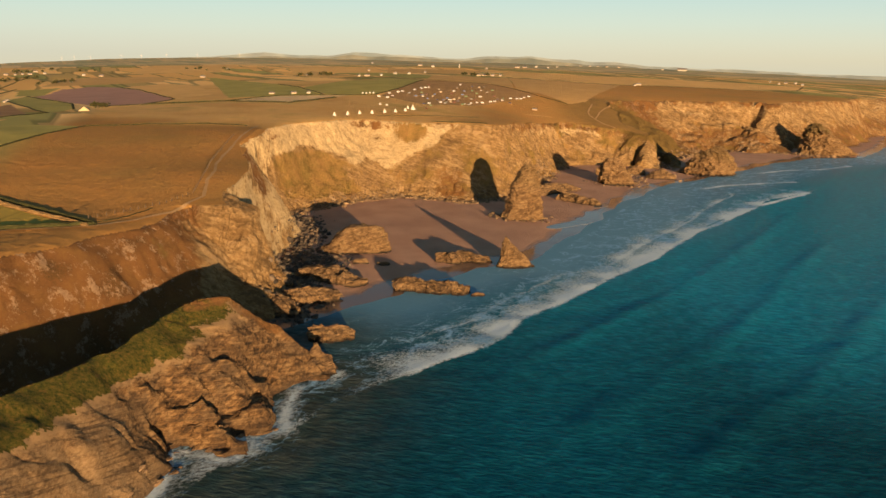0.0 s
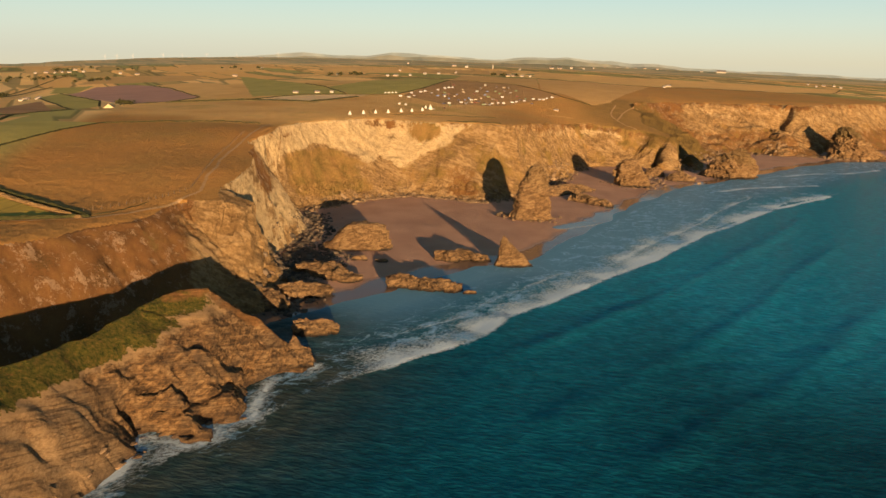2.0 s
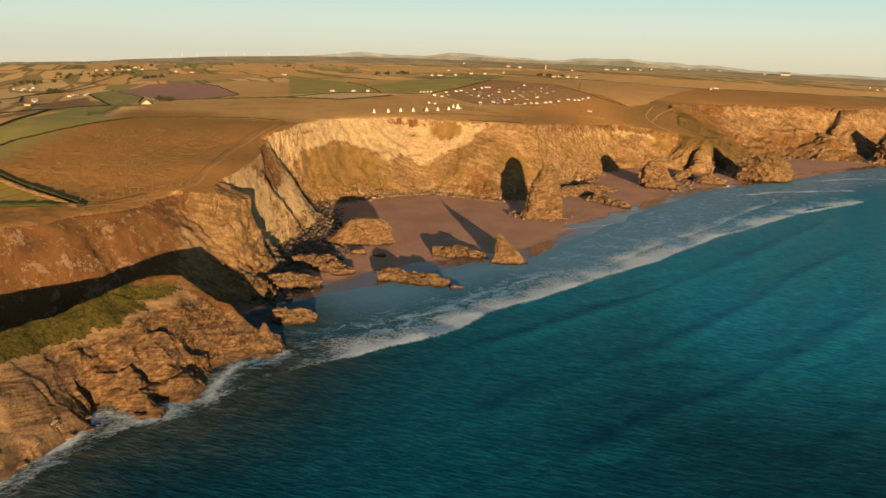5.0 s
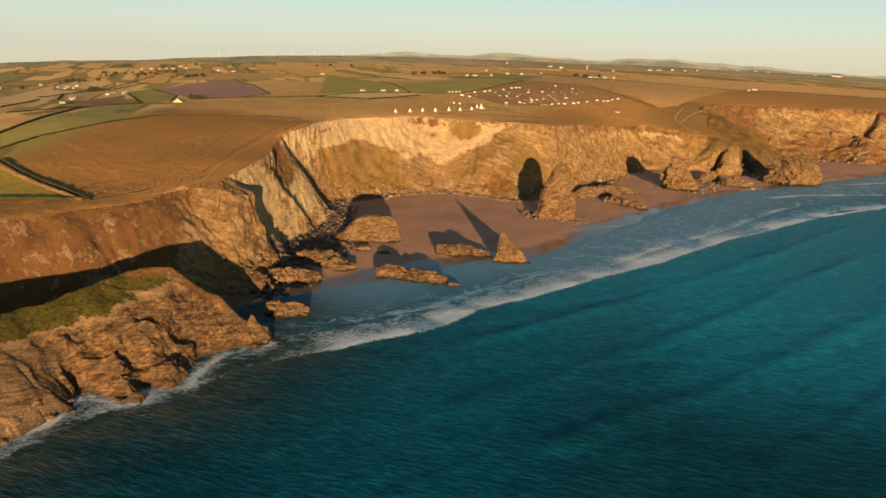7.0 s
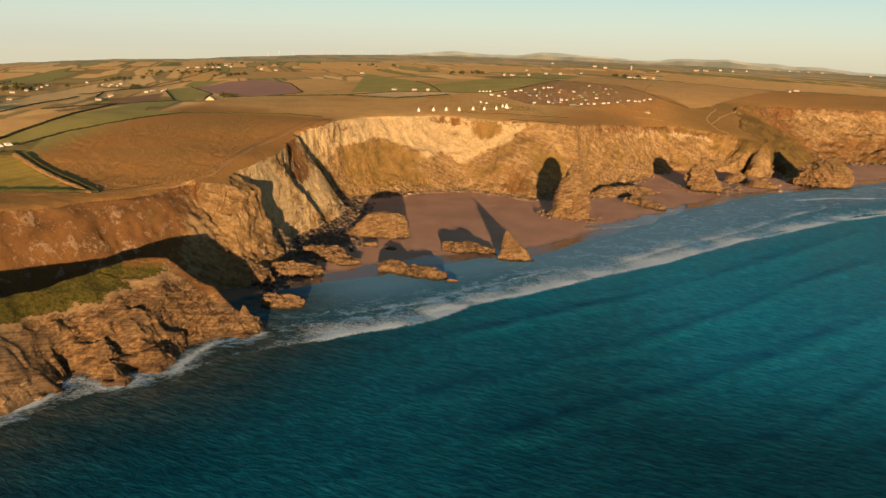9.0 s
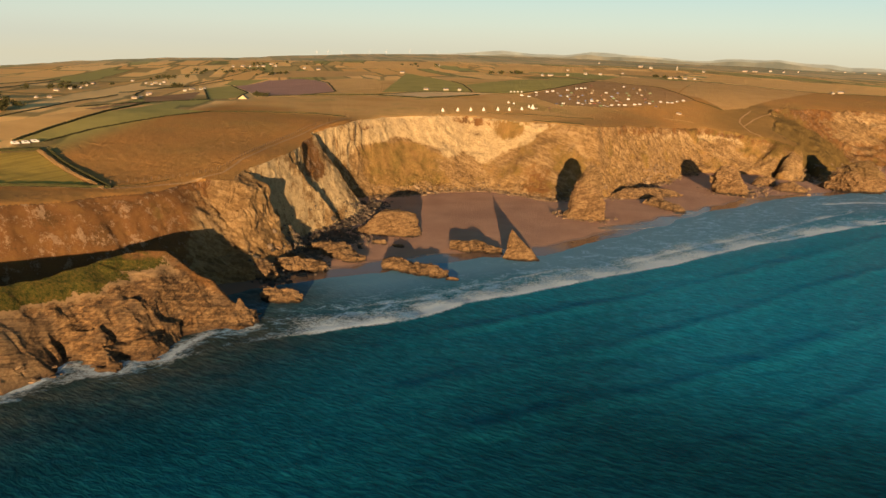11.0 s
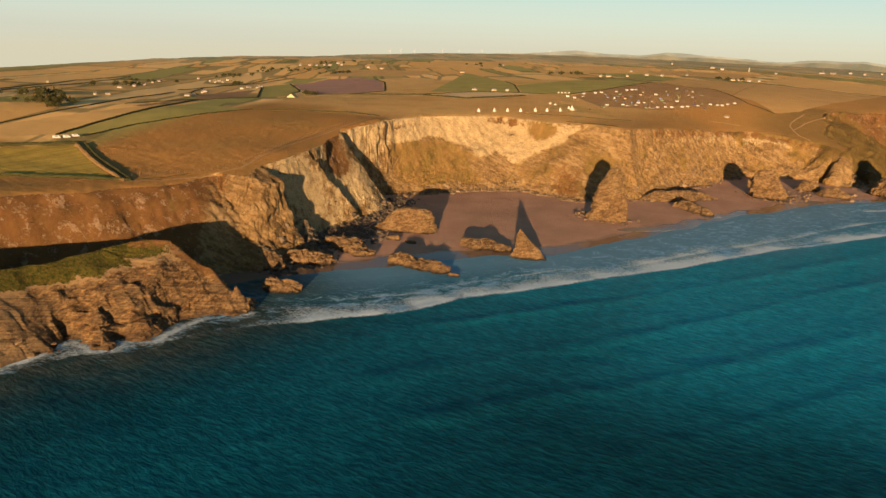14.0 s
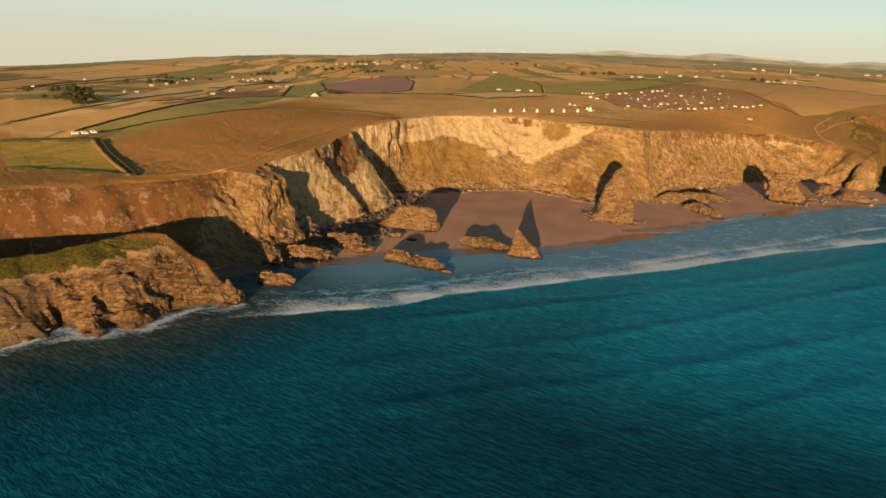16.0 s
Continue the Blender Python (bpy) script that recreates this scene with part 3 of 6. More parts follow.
field("field_12", [(125, 2025), (375, 1982), (685, 2070), (807, 1984), (714, 1780), (290, 1460), (110, 1634)], STUBBLE, "long tan stubble field along the skyline")
field("field_13", [(-246, 328), (-219, 370), (-143, 319), (-164, 301), (-178, 280)], STRIPED, "green mown field with curved mowing lines")
field("field_14", [(-305, 384), (-318, 542), (-330, 650), (-283, 468), (-256, 388), (-269, 354)], STUBBLE, "golden stubble field beyond the hedge")
field("field_15", [(-346, 516), (-457, 748), (-442, 730), (-341, 545)], STUBBLE, "narrow strip of golden stubble")
field("field_16", [(-491, 802), (-645, 1238), (-606, 1200), (-450, 795)], STUBBLE, "narrow strip of golden stubble")
field("field_17", [(-528, 568), (-745, 896), (-827, 1097), (-811, 1079), (-626, 758), (-503, 547)], STUBBLE, "long strip of golden stubble")
field("field_18", [(-444, 498), (-461, 560), (-400, 520), (-400, 462)], PASTURE, "small green pasture beside a wood")
field("field_19", [(-305, 534), (-328, 571), (-340, 660), (-345, 620), (-326, 540)], FALLOW, "reddish brown fallow field")
field("field_20", [(-240, 396), (-252, 392), (-283, 470), (-298, 523), (-300, 600), (-248, 588), (-250, 515), (-250, 451)], PASTURE, "dull green rough pasture behind a hedge")
field("field_21", [(-900, 1700), (-1250, 2300), (-1180, 2350), (-820, 1720)], STUBBLE, "far golden stubble field")
field("field_22", [(-300, 1700), (-420, 2300), (-200, 2350), (-120, 1750)], STUBBLE, "far golden stubble field")
field("field_23", [(-120, 1720), (-150, 2200), (90, 2250), (60, 1760)], PALE_STUBBLE, "far pale stubble field")
field("field_24", [(-640, 1760), (-840, 2500), (-620, 2600), (-480, 1850)], STUBBLE, "far golden stubble field")
field("field_25", [(-34, 1332), (64, 1248), (90, 1172), (107, 1566), (-28, 1570)], PALE_STUBBLE, "tan stubble field behind the camp field")
field("field_26", [(-620, 1330), (-700, 1600), (-520, 1660), (-460, 1400)], PALE_STUBBLE, "tan stubble field inland")


# ---- building meshes ----
def sheet(name, verts, faces, material, attrs=None, flat=False):
    """A mesh from arrays; attrs: named values at the vertices."""
    used, back = np.unique(faces, return_inverse=True)
    faces = back.reshape(faces.shape)
    mesh = bpy.data.meshes.new(name)
    mesh.vertices.add(len(used))
    mesh.vertices.foreach_set("co", np.ascontiguousarray(verts[used], dtype=np.float32).ravel())
    k = faces.shape[1]
    mesh.loops.add(faces.size)
    mesh.loops.foreach_set("vertex_index", faces.astype(np.int32).ravel())
    mesh.polygons.add(len(faces))
    mesh.polygons.foreach_set("loop_start", np.arange(0, faces.size, k, dtype=np.int32))
    mesh.polygons.foreach_set("use_smooth", np.full(len(faces), not flat))
    mesh.update(calc_edges=True)
    for key, values in (attrs or {}).items():
        mesh.attributes.new(key, "FLOAT", "POINT").data.foreach_set("value", np.ascontiguousarray(values[used], dtype=np.float32))
    mesh.materials.append(material)
    return new(name, mesh)


def spaced(*spans):
    """Coordinates from spans of (start, end, first step, last step)."""
    out = []
    for a, b, s0, s1 in spans:
        v, total = a, b - a
        while v < b:
            out.append(v)
            v += s0 + (s1 - s0) * min(1, max(0, (v - a) / total))
    return np.array(out + [spans[-1][1]])


def grid_faces(nx, ny):
    i = np.arange(nx * ny).reshape(ny, nx)
    return np.stack([i[:-1, :-1], i[:-1, 1:], i[1:, 1:], i[1:, :-1]], -1).reshape(-1, 4)


# ---- land ----
gx = spaced((-4600, -1300, 200, 20), (-1300, -600, 14, 5), (-600, -230, 5, 2.0), (-230, -150, 2.0, 1.3), (-150, -112, 1.15, 0.8), (-112, -36, 0.75, 0.75), (-36, 60, 0.9, 1.15), (60, 330, 1.3, 2.4), (330, 560, 2.6, 5), (560, 3200, 8, 160))
gy = spaced((40, 165, 4, 1.0), (165, 300, 0.75, 0.75), (300, 420, 0.9, 1.1), (420, 720, 1.15, 1.25), (720, 960, 1.4, 2.0), (960, 1300, 2.2, 3.5), (1300, 4650, 3.5, 50))
PX, PY = np.meshgrid(gx, gy)
shape = PX.shape
px, py = PX.ravel(), PY.ravel()
pz, share, zone, inland, d_edge = ground_form(px, py)
gully, _ = along([(-77, 229), (-66, 229), (-59, 236), (-54, 247)], px + 1.5 * fbm(px, py, 2, 6, 2), py + 1.5 * fbm(px, py, 7, 6, 2))
cleft_d, _ = along([(196, 914), (204, 927), (210, 938)], px, py)
pz = np.where((zone == 1) | (py > 880) & (px > 180) & (px < 240), np.maximum(np.minimum(pz, 1.5), pz - 24 * np.exp(-(cleft_d / 4.5) ** 2)), pz)
pz = pz - np.where(zone == 3, 2.6 * np.exp(-(gully / 2.6) ** 2), 0)
PZ = pz.reshape(shape)
ny_, nx_ = -np.gradient(PZ, gy, axis=0).ravel(), -np.gradient(PZ, gx, axis=1).ravel()
length = np.sqrt(nx_ ** 2 + ny_ ** 2 + 1)
nrm = np.stack([nx_ / length, ny_ / length, 1 / length], -1)
slope = 1 - nrm[:, 2]
rocky = smooth(0.04, 0.2, slope) * np.where(zone == 2, 0.3, 1.0)
near_slope = 1 - smooth(325, 385, py - 0.4 * (px + 100))
# broken faces, flutes worn down the upper cliffs, beds on the headland
level = pz / np.maximum(plateau(px, py), 20)
bay = smooth(560, 620, py) * (1 - smooth(30, 60, px))
craggy = np.where(zone == 1, 1.0 - 0.75 * bay * smooth(0.1, 0.3, level) - 0.7 * near_slope * (1 - smooth(-104, -88, px)), 1.0)
slabs = smooth(385, 400, py) * (1 - smooth(540, 570, py)) * (px < -75)
vale = valley_side(px, py)
craggy = craggy * (1 - 0.62 * slabs) * (1 - 0.85 * vale)
east = smooth(30, 80, px)
stone = np.flatnonzero((zone == 1) | (zone == 3))
push = np.zeros(px.shape)
tx, ty, tz = px[stone], py[stone], pz[stone]
bx, by, bz = 0.85 * tx + 0.3 * tz, 0.85 * ty, 1.5 * tz - 0.4 * tx - 0.3 * ty
grow = 1 - 0.1 * east[stone]
coarse = 1.35 * grow * blocks(bx, by, bz, 10.0) + 0.75 * grow * blocks(bx + 50, by, bz, 4.6) + 0.5 * fbm(tx, ty, tz, 3.4, 2)
flute = (0.8 + 1.5 * east[stone]) * fbm(tx - 0.35 * tz * east[stone], ty, 0 * tx, 13 + 8 * east[stone], 3, True) * np.maximum(0.15 + 0.85 * smooth(0.6, 0.85, level[stone]), 0.85 * east[stone])
roll_ = (1.8 + 1.8 * east[stone]) * fbm(tx, ty, tz * 0.5, 34, 2)
hx, hy, hz = 0.5 * tx + 0.2 * tz, 0.45 * ty, 1.25 * tz - 0.35 * tx + 0.12 * ty
sheer = 0.5 * blocks(hx, hy, hz, 3.4) + 0.36 * blocks(hx, hy + 40, hz * 1.3, 1.5) + 0.25 * fbm(tx, ty, tz, 1.8, 2)
sheer = sheer * (1 - 0.5 * smooth(0.15, 0.4, share[stone])) + 0.8 * fbm(tx, ty, tz * 2, 13, 2) + 0.32 * blocks(0.2 * tx, 0.2 * ty, 1.25 * tz + 0.12 * ty, 1.3)
push[stone] = np.where(zone[stone] == 3, sheer, craggy[stone] * coarse + flute * (1 - slabs[stone]) * (1 - 0.8 * near_slope[stone]) + roll_ * (1 - slabs[stone]) * (1 - 0.7 * vale[stone]))
cleft = np.exp(-(vnoise(px / 15 + 0.05 * pz, py / 15, pz / 12) / 0.05) ** 2)
push = push - cleft * np.where(zone == 3, 1.0, 0.7 * craggy * (zone == 1))
push = push * (1 - 0.6 * near_slope * (zone == 1) * (1 - smooth(-100, -82, px)))
push = np.where(zone == 3, push * (1 - (0.8 - 0.45 * smooth(236, 256, py)) * smooth(0.5, 0.7, share)) * (0.35 + 0.65 * smooth(206, 224, py)), push)
pos = np.stack([px, py, pz], -1) + nrm * (push * rocky)[:, None]
# worn paths along the edge
PATHS = [[(-131, 318), (-122, 331), (-113, 352), (-107.5, 378), (-113, 404), (-116, 430), (-121, 452), (-124.5, 480), (-127, 510), (-130, 548), (-131, 578), (-134, 612)],
         [(210, 1092), (194, 1059), (182, 1032), (170, 990), (177, 970), (188, 962)], [(170, 990), (166, 1005), (167, 1025), (179, 1073)]]
d_path = np.minimum.reduce([along(line, px, py)[0] for line in PATHS])
# tussocks on the tops, and rolling ground inland
tuft = np.where(zone == 2, 1.0, np.where(zone == 1, 0.8 * near_slope, np.where((zone == 3) & (share > 0.6), 0.4, 0)))
cell = np.repeat(np.gradient(gy)[:, None], len(gx), 1).ravel()
rough_rng = np.random.default_rng(3)
bumpy = rough_rng.uniform(-1, 1, shape)
bumpy = (bumpy + 0.6 * np.roll(bumpy, 1, 1)).ravel() / 1.15
tame = smooth(2.0, 6, d_path)
row_at = np.repeat(np.arange(len(gy))[:, None] * 0.31, len(gx), 1).ravel()
pos[:, 2] += tuft * tame * (0.10 * vnoise(px / 2.3, py / 1.7, 0 * px) * (1 - smooth(700, 1000, py)) + (0.085 - 0.03 * smooth(230, 300, -px) * (1 - smooth(600, 900, np.hypot(px, py))) - 0.05 * smooth(600, 900, np.hypot(px, py))) * np.minimum(cell, 6) * bumpy + (0.05 * smooth(900, 1200, np.hypot(px, py)) + 0.06 * smooth(1350, 1900, np.hypot(px, py))) * np.minimum(cell, 16) * vnoise(px / 260, row_at, 0 * px))
roll = smooth(850, 1800, np.hypot(px - 100, py))
pos[:, 2] += roll * (zone == 2) * (0.4 * fbm(px, py, 30, 150, 2) + 2.0 * roll * fbm(px, py, 60, 420, 2))
nose = smooth(380, 400, py) * (1 - smooth(560, 600, py)) * (px < -60)
second = smooth(1010, 1080, py)
low_pale = np.interp(px, [-135, -122, -104, -70, -45, -28, -8, 10, 40], [0.55, 0.68, 0.72, 0.5, 0.45, 0.62, 0.78, 1.05, 1.3])
pale = 0.6 * nose + bay * (0.1 + 1.0 * smooth(low_pale - 0.12, low_pale + 0.12, level) + 0.22 * smooth(-80, -50, px)) + second * (0.34 * smooth(0.45, 0.75, level) * (0.6 + 0.4 * smooth(250, 320, px))) + 0.06 * (1 - nose) * (1 - bay) * (1 - second)
pale = pale + near_slope * (0.45 * smooth(-112, -84, px) * smooth(318, 345, py) * smooth(8, 20, pz) - 0.2)
pale = pale - bay * 0.5 * np.maximum(0, fbm(px, py, pz, 24, 3))
green = bay * (0.95 * smooth(0.06, 0.2, level) * (1 - smooth(low_pale - 0.12, low_pale + 0.08, level)) * (1 - 0.6 * smooth(-95, -70, px)) + 0.95 * np.exp(-((px + 28) / 15) ** 2) * smooth(0.55, 0.9, level))
green = green + 0.36 * smooth(640, 680, py) * smooth(20, 60, px) * (1 - second) + 0.3 * vale + 0.25 * second * (level < 0.6)
heath = near_slope * (0.95 - 0.75 * smooth(-110, -84, px) * smooth(300, 325, py)) + bay * (0.25 * (1 - smooth(0.35, 0.6, level)) + 0.12 * np.exp(-((px + 55 + 40 * (level - 0.7)) / 9) ** 2) * smooth(0.3, 0.5, level) + 0.35 * np.exp(-((px - 4) / 14) ** 2) * (1 - smooth(0.5, 0.75, level))) + 0.28 * smooth(640, 680, py) * smooth(20, 60, px) * (1 - second)
heath = heath * (1 - 0.5 * nose) + 0.95 * nose * np.exp(-((py - 484) / 24) ** 2) * smooth(0.45, 0.7, level)
pale = pale + 0.5 * smooth(0.5, 0.85, level) * smooth(40, 90, px) * (1 - smooth(170, 200, px)) * (py < 1000)
heath = heath + 0.4 * vale + second * (0.24 + 0.32 * (1 - smooth(0.35, 0.55, level)) + 0.7 * (1 - smooth(235, 300, px)))
heath = np.where(d_edge < 3, heath + 0.3 * (1 - 0.8 * nose) * (share > 0.9), heath)
spur_green = (1 - 0.22 * smooth(236, 262, py)) * smooth(0.4, 0.9, share) * smooth(-16, 14, (px + 76) * -0.8 + (270 - py) * 0.3 + 9)
green = np.where(zone == 3, spur_green, green)
# valley turf, its colour also darkened as shade on the averted slope
green = np.where(zone == 2, 0.85 * smooth(110, 165, px) * (1 - smooth(290, 340, px)) * smooth(925, 950, py) * (1 - smooth(1110, 1170, py)), green)
heath = np.where(zone == 3, 0.6 * smooth(0.66, 0.9, share) * smooth(246, 268, py), heath)
wet = np.where(zone == 0, 0.95 * (1 - smooth(3, 26, inland + 4 * fbm(px, py, 2, 25, 2))), np.where(zone == 3, 0.5 * (1 - smooth(0.4, 3.5, pz + 3.5 * fbm(px, py, pz, 6, 3))), 1 - smooth(0.8, 2.6, pz)))
wet = np.where(zone == 0, wet, np.where((inland < 30) | (zone == 3), wet, 0))
east = 420 * smooth(5, 10, np.degrees(np.arctan2(px - 100, py + 10)))
far = np.maximum(smooth(1290 + east, 1360 + east, np.hypot(px, py)), smooth(255, 290, -px - 0.25 * (py - 600)) * smooth(330, 380, py))
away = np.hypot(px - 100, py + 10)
# distance from which haze tints the land's colour
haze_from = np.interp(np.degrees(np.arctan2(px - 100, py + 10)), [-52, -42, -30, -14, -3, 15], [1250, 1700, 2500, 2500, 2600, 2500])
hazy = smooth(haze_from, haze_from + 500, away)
pale = np.where(zone == 3, 1 - smooth(200, 216, py - 0.2 * (px + 80)), pale)
attrs = {"olive": 0.95 * vale + 0.3 * second * (1 - smooth(0.3, 0.6, level)) + 0.3 * smooth(640, 680, py) * smooth(20, 60, px) * (1 - second) * smooth(0.8, 0.95, level), "inland": smooth(550, 650, py + 0.25 * px + 25 * fbm(px, py, 9, 60, 2)) * (1 - 0.85 * smooth(-20, 60, px)), "hazy": hazy, "pale": pale, "green": green, "heath": heath, "wet": wet, "far": far}
faces = grid_faces(len(gx), len(gy))
kind = zone[faces].max(1)
kind = np.where((zone[faces] == 3).any(1), 3, np.where((zone[faces] == 1).any(1), 1, kind))
keep = (pos[faces, 2].max(1) > -2.2)
bearing = np.degrees(np.arctan2(px - 100, py + 10))
past = np.maximum(0, away - np.interp(bearing, [b for b, _ in BROW], [r for _, r in BROW]))
pos[:, 2] -= 0.10 * past
keep &= (past < 800)[faces].all(1)
mid_y = py[faces].mean(1)
mid_x = px[faces].mean(1)
on_top = keep & (kind == 2)
for name, ring, material, label in FIELDS:
    part_of = on_top & inside(ring, mid_x, mid_y)
    tagged(sheet(name, pos, faces[part_of], material), label, "field", kind="structure")
    on_top &= ~part_of
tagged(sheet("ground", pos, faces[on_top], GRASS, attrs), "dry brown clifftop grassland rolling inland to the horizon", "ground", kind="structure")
tagged(sheet("cliff", pos, faces[keep & (kind == 1) & (mid_y < 960)], CLIFF, attrs, True), "tall sunlit tan and brown sea cliff round a sandy bay", "cliff", kind="structure")
tagged(sheet("cliff_far", pos, faces[keep & (kind == 1) & (mid_y >= 960)], CLIFF, attrs, True), "pale sea cliff of the next headland along the coast", "cliff", kind="structure")
tagged(sheet("headland", pos, faces[keep & (kind == 3)], SPUR_ROCK, attrs, True), "low rocky headland with a green grass crest beside the sea", "headland", kind="structure")
tagged(sheet("beach", pos, faces[keep & (kind == 0)], SAND, attrs), "reddish sand beach, wet and shining along the tide line", "beach", kind="structure")

# ---- sea ----
BREAKER = [(-64, 60), (-68, 150), (-66, 185), (-58, 212), (-46, 233), (-38, 252), (-24, 271), (-4, 293), (19, 320), (37, 356), (61, 392), (84, 430), (122, 482), (168, 562), (250, 680), (330, 770)]
SECOND = [(-19, 300), (5, 328), (29, 360), (56, 402), (92, 462), (128, 525), (170, 598), (215, 680), (254, 750)]
THIRD = [(-14, 318), (10, 345), (36, 392), (60, 432)]
FAR_A, FAR_B = [(230, 770), (262, 800), (300, 822), (345, 842)], [(330, 905), (372, 940), (420, 958), (470, 1000)]
sx = spaced((-140, 330, 1.6, 2.2), (330, 700, 3, 12), (700, 4700, 14, 220))
sy = spaced((-700, 120, 90, 5), (120, 520, 1.8, 2.2), (520, 1100, 2.4, 6), (1100, 4650, 8, 150))
SX, SY = np.meshgrid(sx, sy)
qx, qy = SX.ravel(), SY.ravel()
wx, wy = qx + 5 * fbm(qx, qy, 1, 40, 3), qy + 5 * fbm(qx, qy, 6, 40, 3)
off, _ = along(SHORE, qx, qy)
off = np.where(inside(SHORE + INLAND, qx, qy), -off, off)


def breaker(line, front, behind):
    """Foam from a breaking crest: sharp to seaward, trailing to the shore."""
    d, _ = along(line, wx, wy)
    landward = off < along_off(line)
    return np.where(landward, 0.55 * np.exp(-d / (0.25 * behind)) + 0.45 / (1 + (d / (0.8 * behind)) ** 2), np.exp(-(d / front) ** 2))


def along_off(line):
    best, level = np.full(qx.shape, 1e9), np.zeros(qx.shape)
    lx, ly = np.array(line, float).T
    depth, _ = along(SHORE, lx, ly)
    return along([(x, y, d) for x, y, d in zip(lx, ly, depth)], wx, wy)[1]


broken = 0.92 + 0.75 * fbm(qx, qy, 3, 20, 4)
lull = 1 - 0.7 * np.exp(-((qy - 268) / 24) ** 2)   # little breaks off the headland's tip
foam = broken * ((0.45 + 0.55 * smooth(235, 295, qy)) * 1.2 * lull * breaker(BREAKER, 2.2, 19) + 0.6 * smooth(430, 520, qy) * breaker(SECOND, 1.2, 9) + 0.35 * breaker(THIRD, 1.0, 3) + 0.8 * breaker(FAR_A, 2.2, 7) + 0.8 * breaker(FAR_B, 2.2, 7))
wash = (0.15 + 0.9 * smooth(225, 300, qy)) * 1.3 * lull * breaker(BREAKER, 2.5, 28) + 0.45 * smooth(400, 500, qy) * breaker(SECOND, 1.2, 14) + 0.35 * breaker(THIRD, 1.0, 10) + 0.7 * breaker(FAR_A, 2.5, 22) + 0.7 * breaker(FAR_B, 2.5, 22)
d_spur, _ = along(SPUR[:16], qx, qy)
rock_wash = np.exp(-d_spur / 2.8) * (0.9 + 0.8 * fbm(qx, qy, 9, 14, 3))
wash = np.maximum(wash, 0.6 * np.exp(-d_spur / 7))
widen = smooth(450, 600, qy)
band = smooth(2, 10, off) * (1 - smooth(28 + 30 * widen, 48 + 40 * widen, off)) * smooth(300, 330, qy)
foam = np.clip(np.maximum(foam, rock_wash), 0, 1.2)
wash = np.clip(np.maximum(wash, (0.14 + 0.2 * smooth(400, 480, qy)) * band), 0, 1)
cove = np.exp(-((qx + 56) / 34) ** 2 - ((qy - 322) / 30) ** 2)
shallow = (1 - 0.85 * cove) * np.clip(1 - smooth(18 + 15 * widen, 62 + 45 * widen, off) + 0.25 * foam, 0, 1) * smooth(285, 330, qy) + 0.25 * (1 - smooth(6, 30, off)) * (1 - smooth(285, 330, qy))
SWELLS = [([(30, 298), (63, 339), (104, 392), (144, 450), (200, 540), (260, 640)], 0.8), ([(45, 245), (80, 289), (105, 317), (131, 356), (155, 393), (181, 437), (240, 530)], 0.9),
          ([(75, 220), (103, 255), (126, 279), (152, 314), (200, 380), (250, 460)], 0.7), ([(135, 225), (165, 262), (195, 305), (245, 375)], 0.5)]
swell = 0.0
for line, high in SWELLS:
    gap, _ = along(line, qx, qy)
    swell = swell + 0.5 * high * np.exp(-((gap + 2 * fbm(qx, qy, 2, 60, 2)) / 5.5) ** 2) * (0.7 + 0.6 * fbm(qx, qy, 4, 70, 2))
crest_d, _ = along(BREAKER, wx, wy)
qz = swell * (qx < 700) + 0.1 * np.exp(-(crest_d / 2.6) ** 2) * smooth(30, 55, off) + 0.12 * fbm(qx, qy, 0, 9, 2) * smooth(20, 60, off)
sfaces = grid_faces(len(sx), len(sy))
skeep = off[sfaces].max(1) > -16
# water colour is raised farther out in place of reflected sky
tagged(sheet("water", np.stack([qx, qy, qz], -1), sfaces[skeep], SEA, {"clear_sheen": np.maximum(0.85 * (1 - smooth(45, 210, off)) * smooth(-30, 90, qx), 0.6 * smooth(60, 150, qx) * smooth(225, 315, qy) + 0.55 * smooth(240, 450, qy)), "kelp": np.maximum(0.8 * np.exp(-(d_spur / 28) ** 2) * (1 - smooth(300, 330, qy)), 0.85 * cove), "shallow": shallow, "foam": foam, "wash": wash}), "deep teal sea with white breakers rolling towards the sand", "sea", kind="structure")

# ---- sea stacks and rocks ----
TURN_ROCK = radians(11.0)


